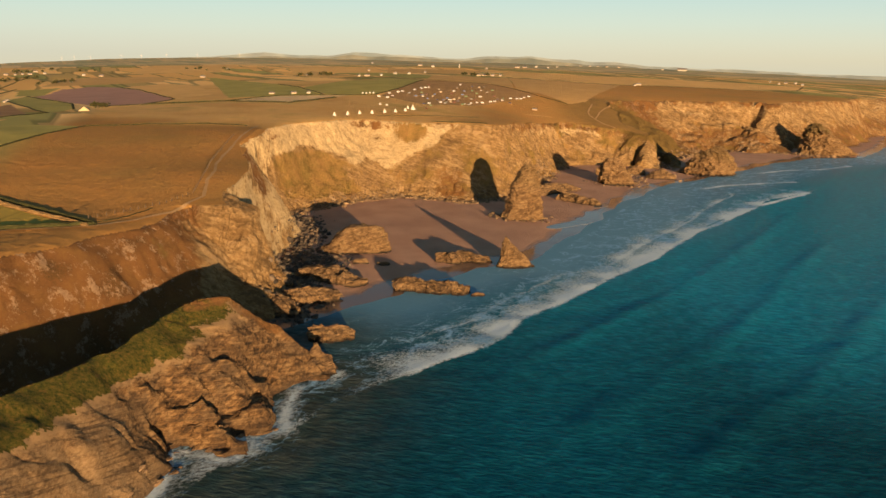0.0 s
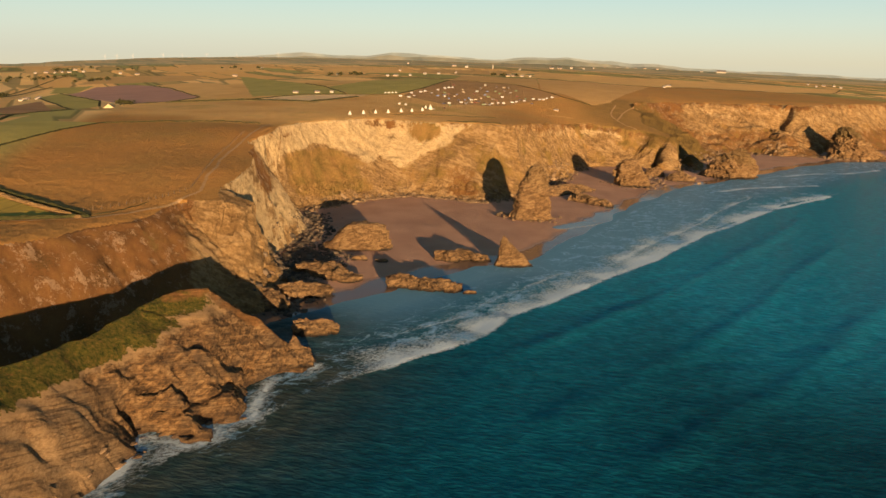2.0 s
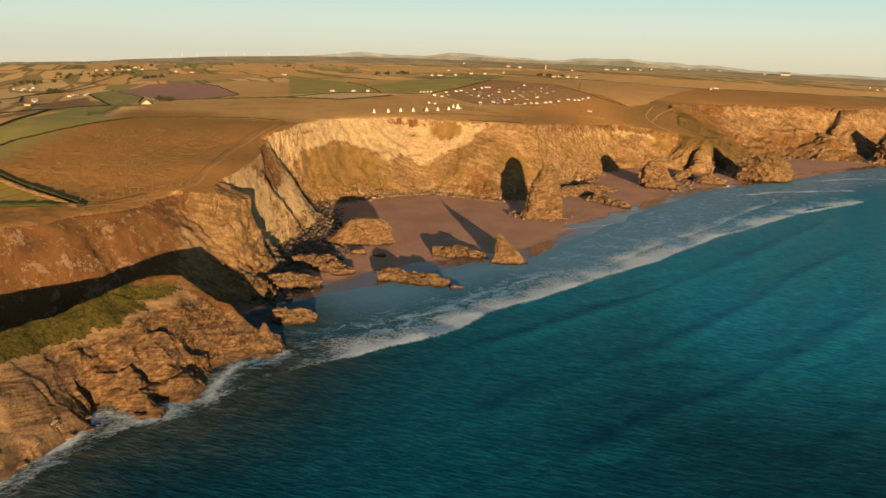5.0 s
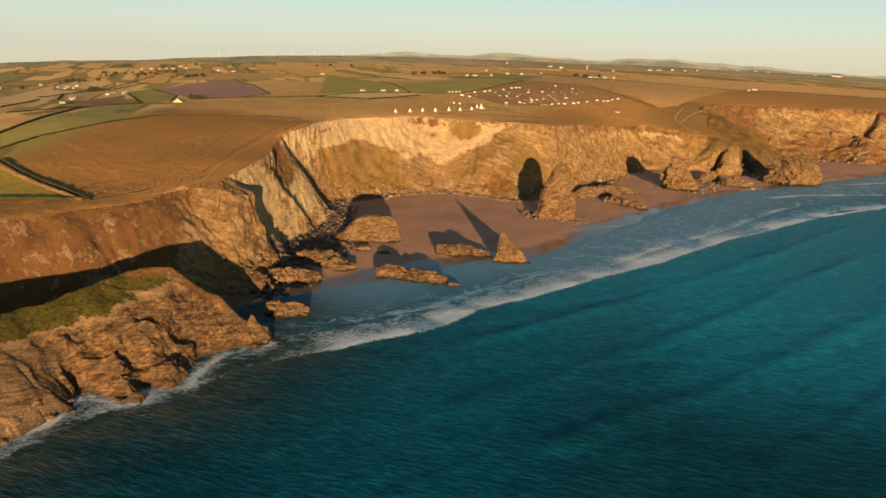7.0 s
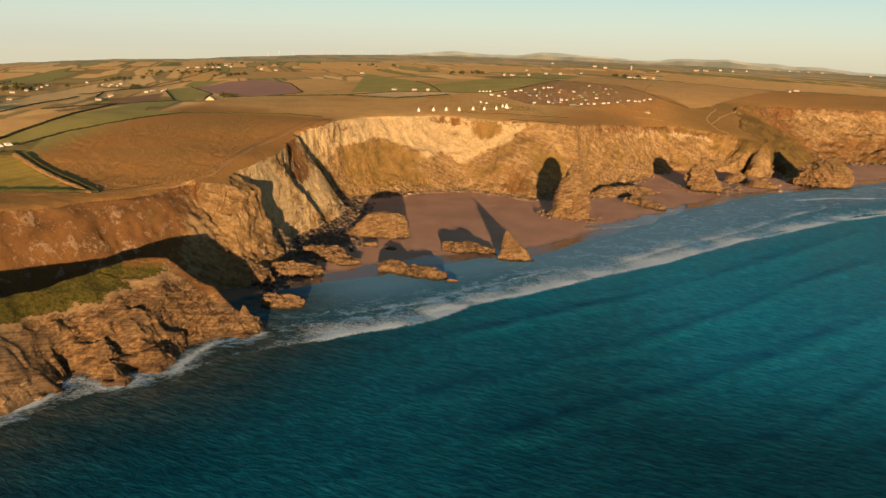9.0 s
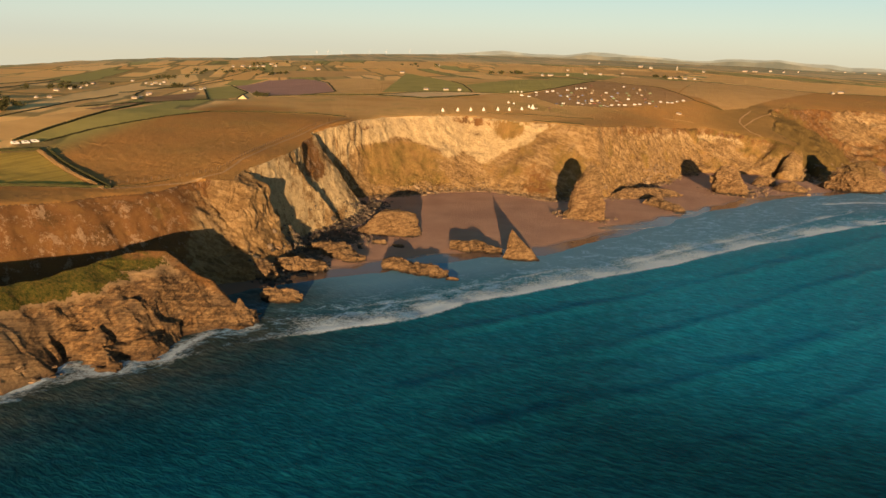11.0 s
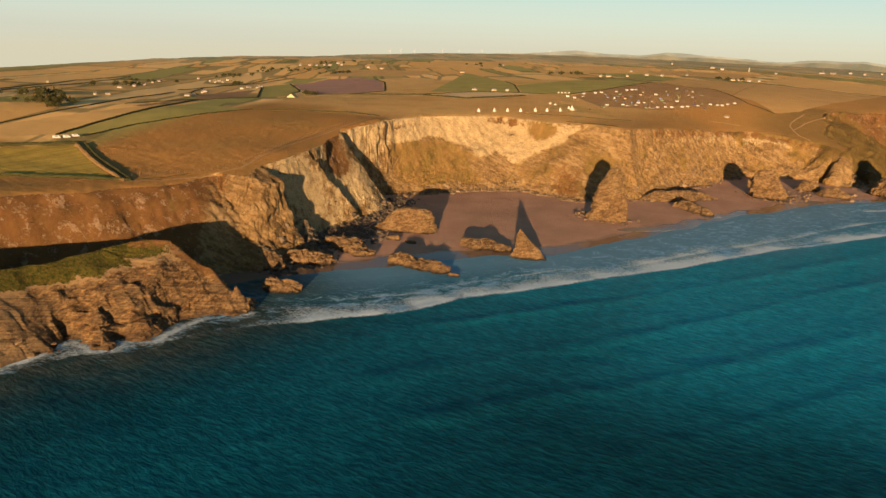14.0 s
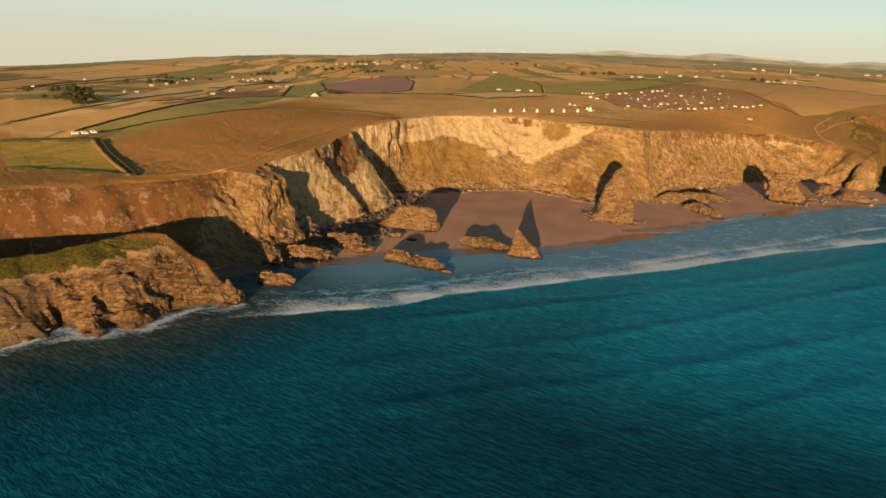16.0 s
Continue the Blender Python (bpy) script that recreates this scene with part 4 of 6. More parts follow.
def ring_rock(name, rings, around=72, up=56, rough=1.0, seed=0.0, box=2.6, green=0.0, material=None, tide=1.6, lumps=0.0):
    """A rock lofted through rings of (height, x, y, half length, half width), weathered into beds and cracks."""
    r = np.array(rings, float)
    zs = np.linspace(r[0, 0], r[-1, 0], up)
    cols = [np.interp(zs, r[:, 0], r[:, k]) for k in range(1, 5)]
    a = np.linspace(0, 2 * np.pi, around, endpoint=False)
    ca, sa = np.cos(a), np.sin(a)
    k = (abs(ca) ** box + abs(sa) ** box) ** (-1 / box)
    x = cols[0][:, None] + cols[2][:, None] * (ca * k)[None]
    y = cols[1][:, None] + cols[3][:, None] * (sa * k)[None]
    z = np.repeat(zs[:, None], around, 1)
    out = np.stack([(ca * k)[None] / np.maximum(cols[2], 0.5)[:, None], (sa * k)[None] / np.maximum(cols[3], 0.5)[:, None]], -1)
    out /= np.linalg.norm(out, axis=-1, keepdims=True)
    f = [v.ravel() + seed * 37.7 for v in (x, y, z)]
    big = min(1.0, cols[3].max() / 6)
    bed = abs(((f[2] + 0.35 * f[0] + 0.5 * fbm(f[0], f[1], f[2], 6, 2)) / 1.6) % 2 - 1) - 0.5
    push = rough * big * (1.5 * blocks(f[0], f[1], f[2] * 0.8 + 0.3 * f[0], 6.5) + 0.8 * blocks(f[0], f[1] + 60, f[2] * 1.5 + 0.5 * f[0], 3.0) + 0.5 * fbm(f[0], f[1], f[2], 2.0, 2)
                          + (0.4 + 0.5 * (lumps > 0)) * bed - 1.0 * np.exp(-(vnoise(f[0] / 5, f[1] / 5, f[2] / 9) / 0.08) ** 2) - 0.3).reshape(x.shape)
    push *= np.minimum(1, np.minimum(cols[2], cols[3]) / 2.5)[:, None]
    x, y = x + out[..., 0] * push, y + out[..., 1] * push
    z = z + rough * big * (0.7 * fbm(f[0], f[1], f[2], 5, 3) + lumps * fbm(f[0], f[1], f[2], 4.5, 3, True)).reshape(x.shape) * (zs > 0.5)[:, None]
    v = np.stack([x, y, z], -1).reshape(-1, 3)
    c, s = math.cos(TURN_ROCK), math.sin(TURN_ROCK)
    v[:, :2] = np.stack([v[:, 0] * c - v[:, 1] * s, v[:, 0] * s + v[:, 1] * c], -1)
    i = np.arange(up * around).reshape(up, around)
    quads = np.stack([i[:-1], np.roll(i[:-1], -1, 1), np.roll(i[1:], -1, 1), i[1:]], -1).reshape(-1, 4)
    tip = len(v)
    v = np.vstack([v, v[i[-1]].mean(0) + (0, 0, 0.25)])
    cap = np.stack([i[-1], np.roll(i[-1], -1), np.full(around, tip), np.full(around, tip)], -1)
    mesh = bpy.data.meshes.new(name)
    mesh.from_pydata(v.tolist(), [], quads.tolist() + cap[:, :3].tolist())
    mesh.polygons.foreach_set("use_smooth", np.zeros(len(mesh.polygons), bool))
    vz = v[:, 2]
    mesh.attributes.new("wet", "FLOAT", "POINT").data.foreach_set("value", (1 - smooth(tide * 0.5, tide, vz + 0.6 * fbm(v[:, 0], v[:, 1], vz, 3, 2))).astype(np.float32))
    top = r[-1, 0]
    mesh.attributes.new("green", "FLOAT", "POINT").data.foreach_set("value", (green * smooth(0.55, 0.8, vz / top + 0.25 * fbm(v[:, 0], v[:, 1], vz, 8, 3))).astype(np.float32))
    mesh.materials.append(material or STACK)
    return new(name, mesh)


def set_rock(name, at, rings, label, category="sea rock", turn=0.0, **more):
    ob = ring_rock(name, rings, **more)
    ob.matrix_world = pose(at[0], at[1], at[2], 0, 0, turn)
    return tagged(ob, label, category)


set_rock("rock_pillar", (55, 592, 0.5), [(-2, 0, 0, 15.5, 12), (2, -0.5, 0, 14.5, 11.5), (4.5, 0, 0, 13, 10.5), (6, 0.5, 0.5, 12.2, 10), (12, 0.5, 1, 11.6, 9.6), (18, 1, 1, 10.6, 9), (24, 1.6, 1.5, 9.6, 8.4), (30, 2.8, 2, 7.6, 7), (34, 3.2, 2, 5.8, 5.8), (37, 3.4, 2, 4.2, 4.2), (38.5, 3.2, 2, 2.4, 2.4)],
         "tall leaning brown sea stack standing on the sand", rough=0.9, seed=1, box=2.8, green=0.2, up=110, around=110)
set_rock("rock_pillar", (-49, 472, 1.2), [(-2, 0, 0, 20, 12), (1.5, 0, 0, 19.5, 11), (2.6, 0, 0, 18, 10), (4, 1, 0, 17, 9), (8, 2.5, 0.5, 15, 8), (11, 4, 1, 12.8, 7), (13, 4.5, 1, 11, 6), (14.4, 4.5, 1, 7.5, 4)],
         "broad flat-topped block of tan rock on the beach", seed=2, box=3.4, rough=0.8, around=110, up=70)
set_rock("rock_pillar", (39, 450, 0), [(-1.5, 0, 0, 10.5, 5.5), (2, -0.5, 0, 9.8, 5), (3.4, -0.8, 0, 8.6, 4.4), (5, -1.4, 0, 7.6, 4.4), (7.5, -2.8, 0, 5.8, 3.8), (10, -4.0, 0, 4.2, 3.2), (13, -5.2, 0, 2.6, 2.4), (15.2, -5.6, 0, 1.3, 1.3), (16.4, -5.8, 0, 0.5, 0.5)],
         "pointed needle of tan rock at the water's edge", seed=3, rough=0.7, around=90, up=70)
set_rock("sea_rock", (11, 456, 0.3), [(-1.5, 0, 0, 16, 5), (1.5, 0, 0, 15, 4.4), (3.2, -2, 0, 12, 3.4), (4.4, -4, 0, 8, 2.2)], "long low reef of tan rock on wet sand", "rock", seed=4, rough=1.35, lumps=0.9, around=110, material=REEF, box=3.0, up=40)
set_rock("sea_rock", (-5, 394, 0), [(-1.5, 0, 0, 19, 5.5), (1.8, 0, 0, 18, 4.8), (3.2, -3, 0, 14, 3.8), (4.6, -9, 0, 6, 2.6), (5.4, -10, 0, 3, 1.6)], "long ribbed reef of tan rock in shallow water", "rock", turn=-16, seed=5, rough=1.35, lumps=0.9, around=110, material=REEF, box=3.0, up=42)
set_rock("sea_rock", (-43, 319, 0), [(-1.5, 0, 0, 9.5, 5.5), (1.5, 0, 0, 9, 5), (3, -1, 0, 7.5, 4), (4.2, -2, 0, 5, 2.4)], "rounded tan rock in the shallows beside the headland", "rock", seed=6, rough=1.1, lumps=0.9, around=110, material=REEF, box=3.0, up=40, turn=-4)
set_rock("sea_rock", (-54, 406, 0.6), [(-1.5, 0, 0, 20, 7), (2, 0, 0, 18, 6), (4, -2, 0, 14, 4.4), (5.6, -5, 0, 8, 2.6)], "slanting ribbed rock among dark boulders", "rock", seed=7, turn=-38, rough=1.35, lumps=0.9, around=110, material=REEF, box=3.0, up=42)
set_rock("sea_rock", (-59, 369, 0.6), [(-1.5, 0, 0, 14, 7), (2, 0, 0, 12.5, 6), (4, -2, 0, 9, 4.2), (5.2, -4, 0, 5, 2.2)], "low weathered rock at the foot of the cliff", "rock", seed=8, rough=1.35, lumps=0.9, around=110, material=REEF, box=3.0, up=40, turn=14)
set_rock("sea_rock", (-69, 350, 0.6), [(-1.5, 0, 0, 11, 6), (2, 0, 0, 9, 5), (4.4, -1, 0, 6, 3), (5.4, -1, 0, 3, 1.5)], "low weathered rock at the foot of the cliff", "rock", seed=9, rough=1.35, lumps=0.9, around=110, material=REEF, box=3.0, up=40, turn=-24)
set_rock("sea_rock", (-42, 284, 0), [(-1, 0, 0, 7, 7), (3, 0, 0, 5.5, 5.5), (5, -0.5, 0, 3, 3), (7.5, -0.8, 0, 1.7, 1.6), (9.6, -1, 0, 0.8, 0.8)], "small rock pinnacle on the headland's tip", "rock", seed=10, rough=0.6, lumps=1.1, around=110, material=REEF, box=3.0, up=44)
set_rock("sea_rock", (90, 718, 1), [(-2, 0, 0, 38, 11), (2, 0, 0, 35, 9), (5, -6, 0, 26, 6), (7, -10, 0, 14, 3)], "long dark rock ridge at the foot of the cliff", "rock", seed=11, turn=36, lumps=1.1, around=110, material=REEF, box=3.0, up=44)
set_rock("sea_rock", (106, 672, 0.5), [(-2, 0, 0, 22, 8), (2, 0, 0, 19, 6), (4, -4, 0, 13, 4), (5.2, -7, 0, 7, 2)], "low reef of brown rock on the sand", "rock", seed=12, turn=-52, lumps=1.1, around=110, material=REEF, box=3.0, up=40)
set_rock("rock_pillar", (157, 786, 0.5), [(-2, 0, 0, 15, 16), (3, 0, 0, 15, 14), (7, -1, 0, 14, 11), (12, -2.5, 0, 13, 9.5), (16, -3.5, 0, 12, 8.5), (20, -4, 0, 9.5, 7), (22.5, -4, 0, 6, 4.5), (24, -4, 0, 3, 2.5)], "short craggy sea stack on the tide line", seed=13, rough=1.3, around=110, up=80, box=3.0, tide=3.0)
set_rock("sea_rock", (-43, 442, 1.2), [(-1, 0, 0, 5, 3), (0.8, 0, 0, 4.4, 2.4), (1.6, 0, 0, 3, 1.4)], "small tan rock on the sand beside a dark one", "rock", seed=18, lumps=1.1, material=REEF, box=3.0, up=16, around=40)
set_rock("sea_rock", (-31, 440, 1.2), [(-1, 0, 0, 4, 2.6), (0.7, 0, 0, 3.4, 2), (1.3, 0, 0, 2, 1)], "small dark rock lying in the shade on sand", "rock", seed=19, lumps=1.1, material=REEF, box=3.0, up=16, around=40)
set_rock("sea_rock", (17, 388, 0), [(-1, 0, 0, 4, 1.8), (0.6, 0, 0, 3.2, 1.2), (1.1, 0, 0, 1.6, 0.6)], "small dark rock awash beside a long reef", "rock", seed=20, lumps=1.1, material=REEF, box=3.0, up=16, around=40)
set_rock("rock_pillar", (272, 888, 0), [(-2, 0, 0, 30, 20), (3, 0, 0, 29, 18), (8, 2, 0, 27, 15), (15, 4, 0, 23, 12), (21, 6, 0, 17, 9), (26, 8, 0, 9, 6), (29, 9, 0, 3, 2.5)], "massive rounded sea stack at the water's edge", rough=1.9, tide=2.5, around=110, up=80, seed=14, box=2.3, green=0.3)
set_rock("rock_pillar", (505, 1140, 0), [(-2, 0, 0, 42, 30), (4, 0, 0, 38, 26), (12, -6, 0, 30, 22), (24, -14, 0, 20, 16), (34, -18, 0, 13, 11), (41, -20, 0, 6, 5)], "massive rock stack against the far headland", rough=2.2, seed=15, box=2.2, green=0.5)
set_rock("sea_rock", (212, 838, 0.4), [(-2, 0, 0, 15, 10), (2, 0, 0, 13, 8), (5, -1, 0, 9, 5), (7.5, -2, 0, 4, 2.5)], "low craggy rock on the tide line", "rock", seed=16, lumps=1.1, around=110, material=REEF, box=3.0, up=40)
set_rock("sea_rock", (190, 858, 1), [(-2, 0, 0, 12, 8), (3, 0, 0, 10, 6), (7, 1, 0, 6, 4), (9, 1, 0, 3, 2)], "low craggy rock beside a short sea stack", "rock", seed=17, lumps=1.1, around=110, material=REEF, box=3.0, up=40)

# ---- far hills ----
HILL_LINE = [(-22, -0.6), (-18, -0.25), (-14.5, 0.02), (-13, 0.2), (-11, 0.12), (-9, 0.1), (-7.4, 0.32), (-5, 0.24), (-2, 0.24), (0, 0.2), (2, 0.31), (4, 0.34), (5.4, 0.28), (7, 0.3), (8.2, 0.16), (9.6, 0.12),
             (12, 0.02), (15, -0.1), (20, -0.15), (25, -0.25), (30, -0.4)]


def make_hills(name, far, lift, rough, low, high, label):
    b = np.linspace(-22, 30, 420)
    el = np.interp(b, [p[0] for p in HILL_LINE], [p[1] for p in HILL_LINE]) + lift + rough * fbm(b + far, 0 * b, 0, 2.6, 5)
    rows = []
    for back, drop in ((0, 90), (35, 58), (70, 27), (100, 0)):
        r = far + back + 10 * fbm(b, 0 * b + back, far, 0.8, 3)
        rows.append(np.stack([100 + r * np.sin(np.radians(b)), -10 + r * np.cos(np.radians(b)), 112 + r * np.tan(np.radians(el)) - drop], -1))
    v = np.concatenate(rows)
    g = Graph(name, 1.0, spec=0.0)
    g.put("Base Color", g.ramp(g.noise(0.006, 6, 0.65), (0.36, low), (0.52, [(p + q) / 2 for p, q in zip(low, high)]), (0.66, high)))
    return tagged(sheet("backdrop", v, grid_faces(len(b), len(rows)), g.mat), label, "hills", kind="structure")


# both ridges carry distance haze in their base colours
make_hills("far_hills", 4720, 0.02, 0.08, (0.19, 0.235, 0.25), (0.24, 0.27, 0.27), "low hills tinted blue-grey with haze along the far horizon")
make_hills("wooded_hills", 4590, -0.13, 0.10, (0.12, 0.14, 0.13), (0.20, 0.20, 0.165), "wooded hills tinted grey-green with haze before the horizon")


# ---- helpers for things ----
LAND = pos[:, 2].reshape(shape)


def land(x, y):
    """Height of the ground sheet at a place."""
    i, j = int(np.clip(np.searchsorted(gx, x) - 1, 0, len(gx) - 2)), int(np.clip(np.searchsorted(gy, y) - 1, 0, len(gy) - 2))
    u, v = (x - gx[i]) / (gx[i + 1] - gx[i]), (y - gy[j]) / (gy[j + 1] - gy[j])
    return float(LAND[j, i] * (1 - u) * (1 - v) + LAND[j, i + 1] * u * (1 - v) + LAND[j + 1, i] * (1 - u) * v + LAND[j + 1, i + 1] * u * v)


def box(bm, sx, sy, sz, at=(0, 0, 0), turn=None, bevel=0.0):
    m = Matrix.Translation(at) @ (turn or Matrix()) @ Matrix.Diagonal((sx, sy, sz, 1))
    made = bmesh.ops.create_cube(bm, size=1, matrix=m)["verts"]
    if bevel:
        edges = list({e for v in made for e in v.link_edges})
        bmesh.ops.bevel(bm, geom=edges, offset=bevel, segments=2, affect="EDGES", profile=0.6)


def cone(bm, r0, r1, depth, at=(0, 0, 0), turn=None, n=10):
    m = Matrix.Translation(at) @ (turn or Matrix()) @ Matrix.Translation((0, 0, depth / 2))
    bmesh.ops.create_cone(bm, cap_ends=True, segments=n, radius1=r0, radius2=r1, depth=depth, matrix=m)


def part(name, bm, material, parent, label=""):
    mesh = bpy.data.meshes.new(name)
    bm.to_mesh(mesh)
    bm.free()
    mesh.materials.append(material)
    ob = new(name, mesh)
    ob.parent = parent
    return tagged(ob, label)


def base(name, label, category, group=""):
    return tagged(new(name), label, category, group)


def settle(ob, x, y, turn=0.0, sink=0.15, size=1.0):
    ob.matrix_world = pose(x, y, land(x, y) - sink, 0, 0, turn) @ Matrix.Scale(size, 4)
    return ob


def ribbon(name, line, width, material, label, category, lift=0.32):
    bm = bmesh.new()
    pts = []
    for a, b in zip(line[:-1], line[1:]):
        n = max(2, int(math.dist(a, b) / 3))
        pts += [(a[0] + (b[0] - a[0]) * k / n, a[1] + (b[1] - a[1]) * k / n) for k in range(n)]
    pts.append(line[-1])
    rows = []
    for k, (x, y) in enumerate(pts):
        a, b = pts[max(0, k - 1)], pts[min(len(pts) - 1, k + 1)]
        d = Vector((b[0] - a[0], b[1] - a[1], 0)).normalized()
        side = Vector((-d.y, d.x, 0)) * width / 2 * (1 + 0.3 * noise.noise((x / 6, y / 6, 0)))
        wob = 0.7 * noise.noise((x / 9, y / 9, 4))
        row = []
        for s in (-1, 0, 1):
            q = Vector((x + wob, y, 0)) + side * s
            row.append(bm.verts.new((q.x, q.y, land(q.x, q.y) + lift)))
        rows.append(row)
    for r0, r1 in zip(rows[:-1], rows[1:]):
        for k in (0, 1):
            bm.faces.new((r0[k], r0[k + 1], r1[k + 1], r1[k]))
    bmesh.ops.recalc_face_normals(bm, faces=bm.faces[:])
    mesh = bpy.data.meshes.new(name)
    bm.to_mesh(mesh)
    bm.free()
    mesh.materials.append(material)
    return tagged(new(name, mesh), label, category, kind="structure")


for k, line in enumerate(PATHS):
    ribbon("footpath_%d" % (k + 1), line, 1.7, PATH, "worn pale footpath along the cliff edge", "path", 0.45)
ribbon("footpath_4", [(-131, 318), (-160, 298), (-200, 268)], 1.4, PATH, "worn pale footpath along the cliff edge", "path")
ribbon("lay_by", [(86, 947), (101, 956), (117, 960)], 3.2, PALE_STUBBLE, "bare pale scar of gravel near the cliff edge", "path", 0.3)

# ---- hedges and banks ----
g = Graph("hedge_leaves", 0.95, spec=0.1)
g.put("Base Color", g.ramp(g.noise(0.7, 5, 0.7), (0.3, (0.04, 0.045, 0.018)), (0.6, (0.085, 0.08, 0.03)), (0.75, (0.14, 0.10, 0.04))))
g.bump(g.noise(1.5, 4, 0.7), 1.0, 1.0)
HEDGE = g.mat
g = Graph("earth_bank", 0.95, spec=0.1)
g.put("Base Color", g.ramp(g.noise(0.5, 5, 0.7), (0.3, (0.20, 0.12, 0.05)), (0.6, (0.32, 0.20, 0.085))))
g.bump(g.noise(1.2, 4, 0.7), 1.0, 0.8)
BANK = g.mat


def hedge(name, line, high, wide, material, label, category="hedge", step=2.0):
    """A lumpy ridge of leaves or earth along a line."""
    bm = bmesh.new()
    pts = []
    for a, b in zip(line[:-1], line[1:]):
        n = max(2, int(math.dist(a, b) / step))
        pts += [(a[0] + (b[0] - a[0]) * k / n, a[1] + (b[1] - a[1]) * k / n) for k in range(n)]
    pts.append(line[-1])
    rows = []
    for k, (x, y) in enumerate(pts):
        a, b = pts[max(0, k - 1)], pts[min(len(pts) - 1, k + 1)]
        d = Vector((b[0] - a[0], b[1] - a[1], 0)).normalized()
        side = Vector((-d.y, d.x, 0))
        row = []
        ends = 0.3 if k in (0, len(pts) - 1) else 1.0
        for s, h in ((-1, -0.3), (-0.85, 0.5), (-0.4, 0.95), (0.1, 1.0), (0.5, 0.85), (0.9, 0.45), (1, -0.3)):
            n = 1 + 0.45 * noise.noise((x / 3.1 + s * 2, y / 3.1, h)) + 0.25 * noise.noise((x / 1.2, y / 1.2 + s, h))
            q = Vector((x, y, 0)) + side * (s * wide / 2 * n * ends)
            row.append(bm.verts.new((q.x, q.y, land(x, y) + (h * high * n * ends if h > 0 else -0.6))))
        rows.append(row)
    for r0, r1 in zip(rows[:-1], rows[1:]):
        for k in range(6):
            bm.faces.new((r0[k], r0[k + 1], r1[k + 1], r1[k]))
    bmesh.ops.recalc_face_normals(bm, faces=bm.faces[:])
    mesh = bpy.data.meshes.new(name)
    bm.to_mesh(mesh)
    bm.free()
    mesh.materials.append(material)
    return tagged(new(name, mesh), label, category)


hedge("field_bank", [(-221, 373), (-193, 354), (-168, 338), (-134, 317)], 1.1, 2.8, BANK, "grassy tan earth bank along the green field", "bank")
hedge("hedge", [(-219, 378), (-191, 358), (-166, 342), (-132, 320)], 1.15, 1.2, HEDGE, "dark thick hedge on an earth bank between fields")
hedge("hedge", [(-185, 284), (-163, 301), (-147, 312), (-133, 321)], 1.2, 1.8, HEDGE, "low dark hedge below the green field")
hedge("hedge", [(-250, 330), (-238, 352), (-221, 376)], 1.5, 2.4, HEDGE, "dark hedge above the green field")
hedge("hedge", [(-238, 396), (-248, 451), (-249, 515), (-247, 588), (-212, 614), (-172, 626), (-142, 617)], 0.7, 1.6, HEDGE, "low broken hedge round the clifftop field")
hedge("hedge", [(-252, 388), (-267, 430), (-279, 468), (-298, 523), (-340, 640)], 1.0, 2.4, HEDGE, "dark hedge beside the golden stubble")
hedge("hedge", [(-340, 545), (-346, 640), (-338, 705), (-336, 728), (-507, 991)], 0.6, 2.4, HEDGE, "dark hedge between small fields", step=4)
hedge("hedge", [(-334, 826), (-299, 860), (-294, 936), (-416, 1183), (-480, 1283)], 0.6, 2.4, HEDGE, "dark hedge along the purple crop", step=4)
hedge("hedge", [(-538, 1110), (-385, 890), (-345, 800)], 0.6, 2.4, HEDGE, "dark hedge beside the green pasture", step=4)
hedge("hedge", [(-632, 1276), (-528, 892), (-443, 757), (-408, 727)], 0.6, 2.4, HEDGE, "dark hedge along a strip of stubble", step=4)
hedge("hedge", [(-457, 750), (-346, 514), (-305, 380)], 0.6, 2.4, HEDGE, "dark hedge along a strip of stubble", step=4)
hedge("hedge", [(-228, 888), (-190, 965), (-110, 985), (-82, 996), (-62, 1081), (-36, 1324)], 0.8, 2, HEDGE, "dark hedge round the camp field", step=4)
hedge("hedge", [(-120, 948), (-155, 848), (-228, 885), (-300, 850)], 1.2, 2.6, HEDGE, "low hedge behind the tents", step=4)
hedge("hedge", [(-36, 1322), (64, 1236), (115, 1094), (148, 1053)], 0.6, 1.5, HEDGE, "low hedge round the camp field", step=4)
hedge("hedge", [(-240, 1234), (-187, 1115), (-140, 986)], 0.6, 2.4, HEDGE, "dark hedge between green pastures", step=4)
hedge("hedge", [(107, 1566), (290, 1455), (714, 1782), (808, 1986)], 0.6, 2.4, HEDGE, "dark hedge on the skyline field", step=6)
hedge("hedge", [(-820, 1720), (-645, 1238), (-495, 800)], 0.6, 2.4, HEDGE, "dark hedge along a strip of stubble", step=6)
hedge("hedge", [(-828, 1100), (-745, 900), (-528, 572)], 0.6, 2.4, HEDGE, "dark hedge along a long strip of stubble", step=6)
hedge("hedge", [(-810, 1076), (-626, 756), (-503, 545)], 0.6, 2.4, HEDGE, "dark hedge along a long strip of stubble", step=6)
hedge("clifftop_scrub", [(-140, 316), (-129, 332), (-122, 354)], 0.22, 0.6, HEDGE, "low dark tussocks beside the cliff path", "scrub", step=1.2)
hedge("clifftop_scrub", [(-12, 716), (4, 712), (20, 716), (34, 712)], 0.6, 1.6, HEDGE, "dark scrub on the cliff edge", "scrub")
hedge("clifftop_scrub", [(-60, 740), (-20, 760), (10, 775), (30, 800)], 0.4, 1.2, HEDGE, "dark scrub on the cliff edge", "scrub")

# ---- fence along the cliff path ----
FENCE_WOOD = make_plain("weathered_post", (0.10, 0.07, 0.045), 0.9, 0.2)
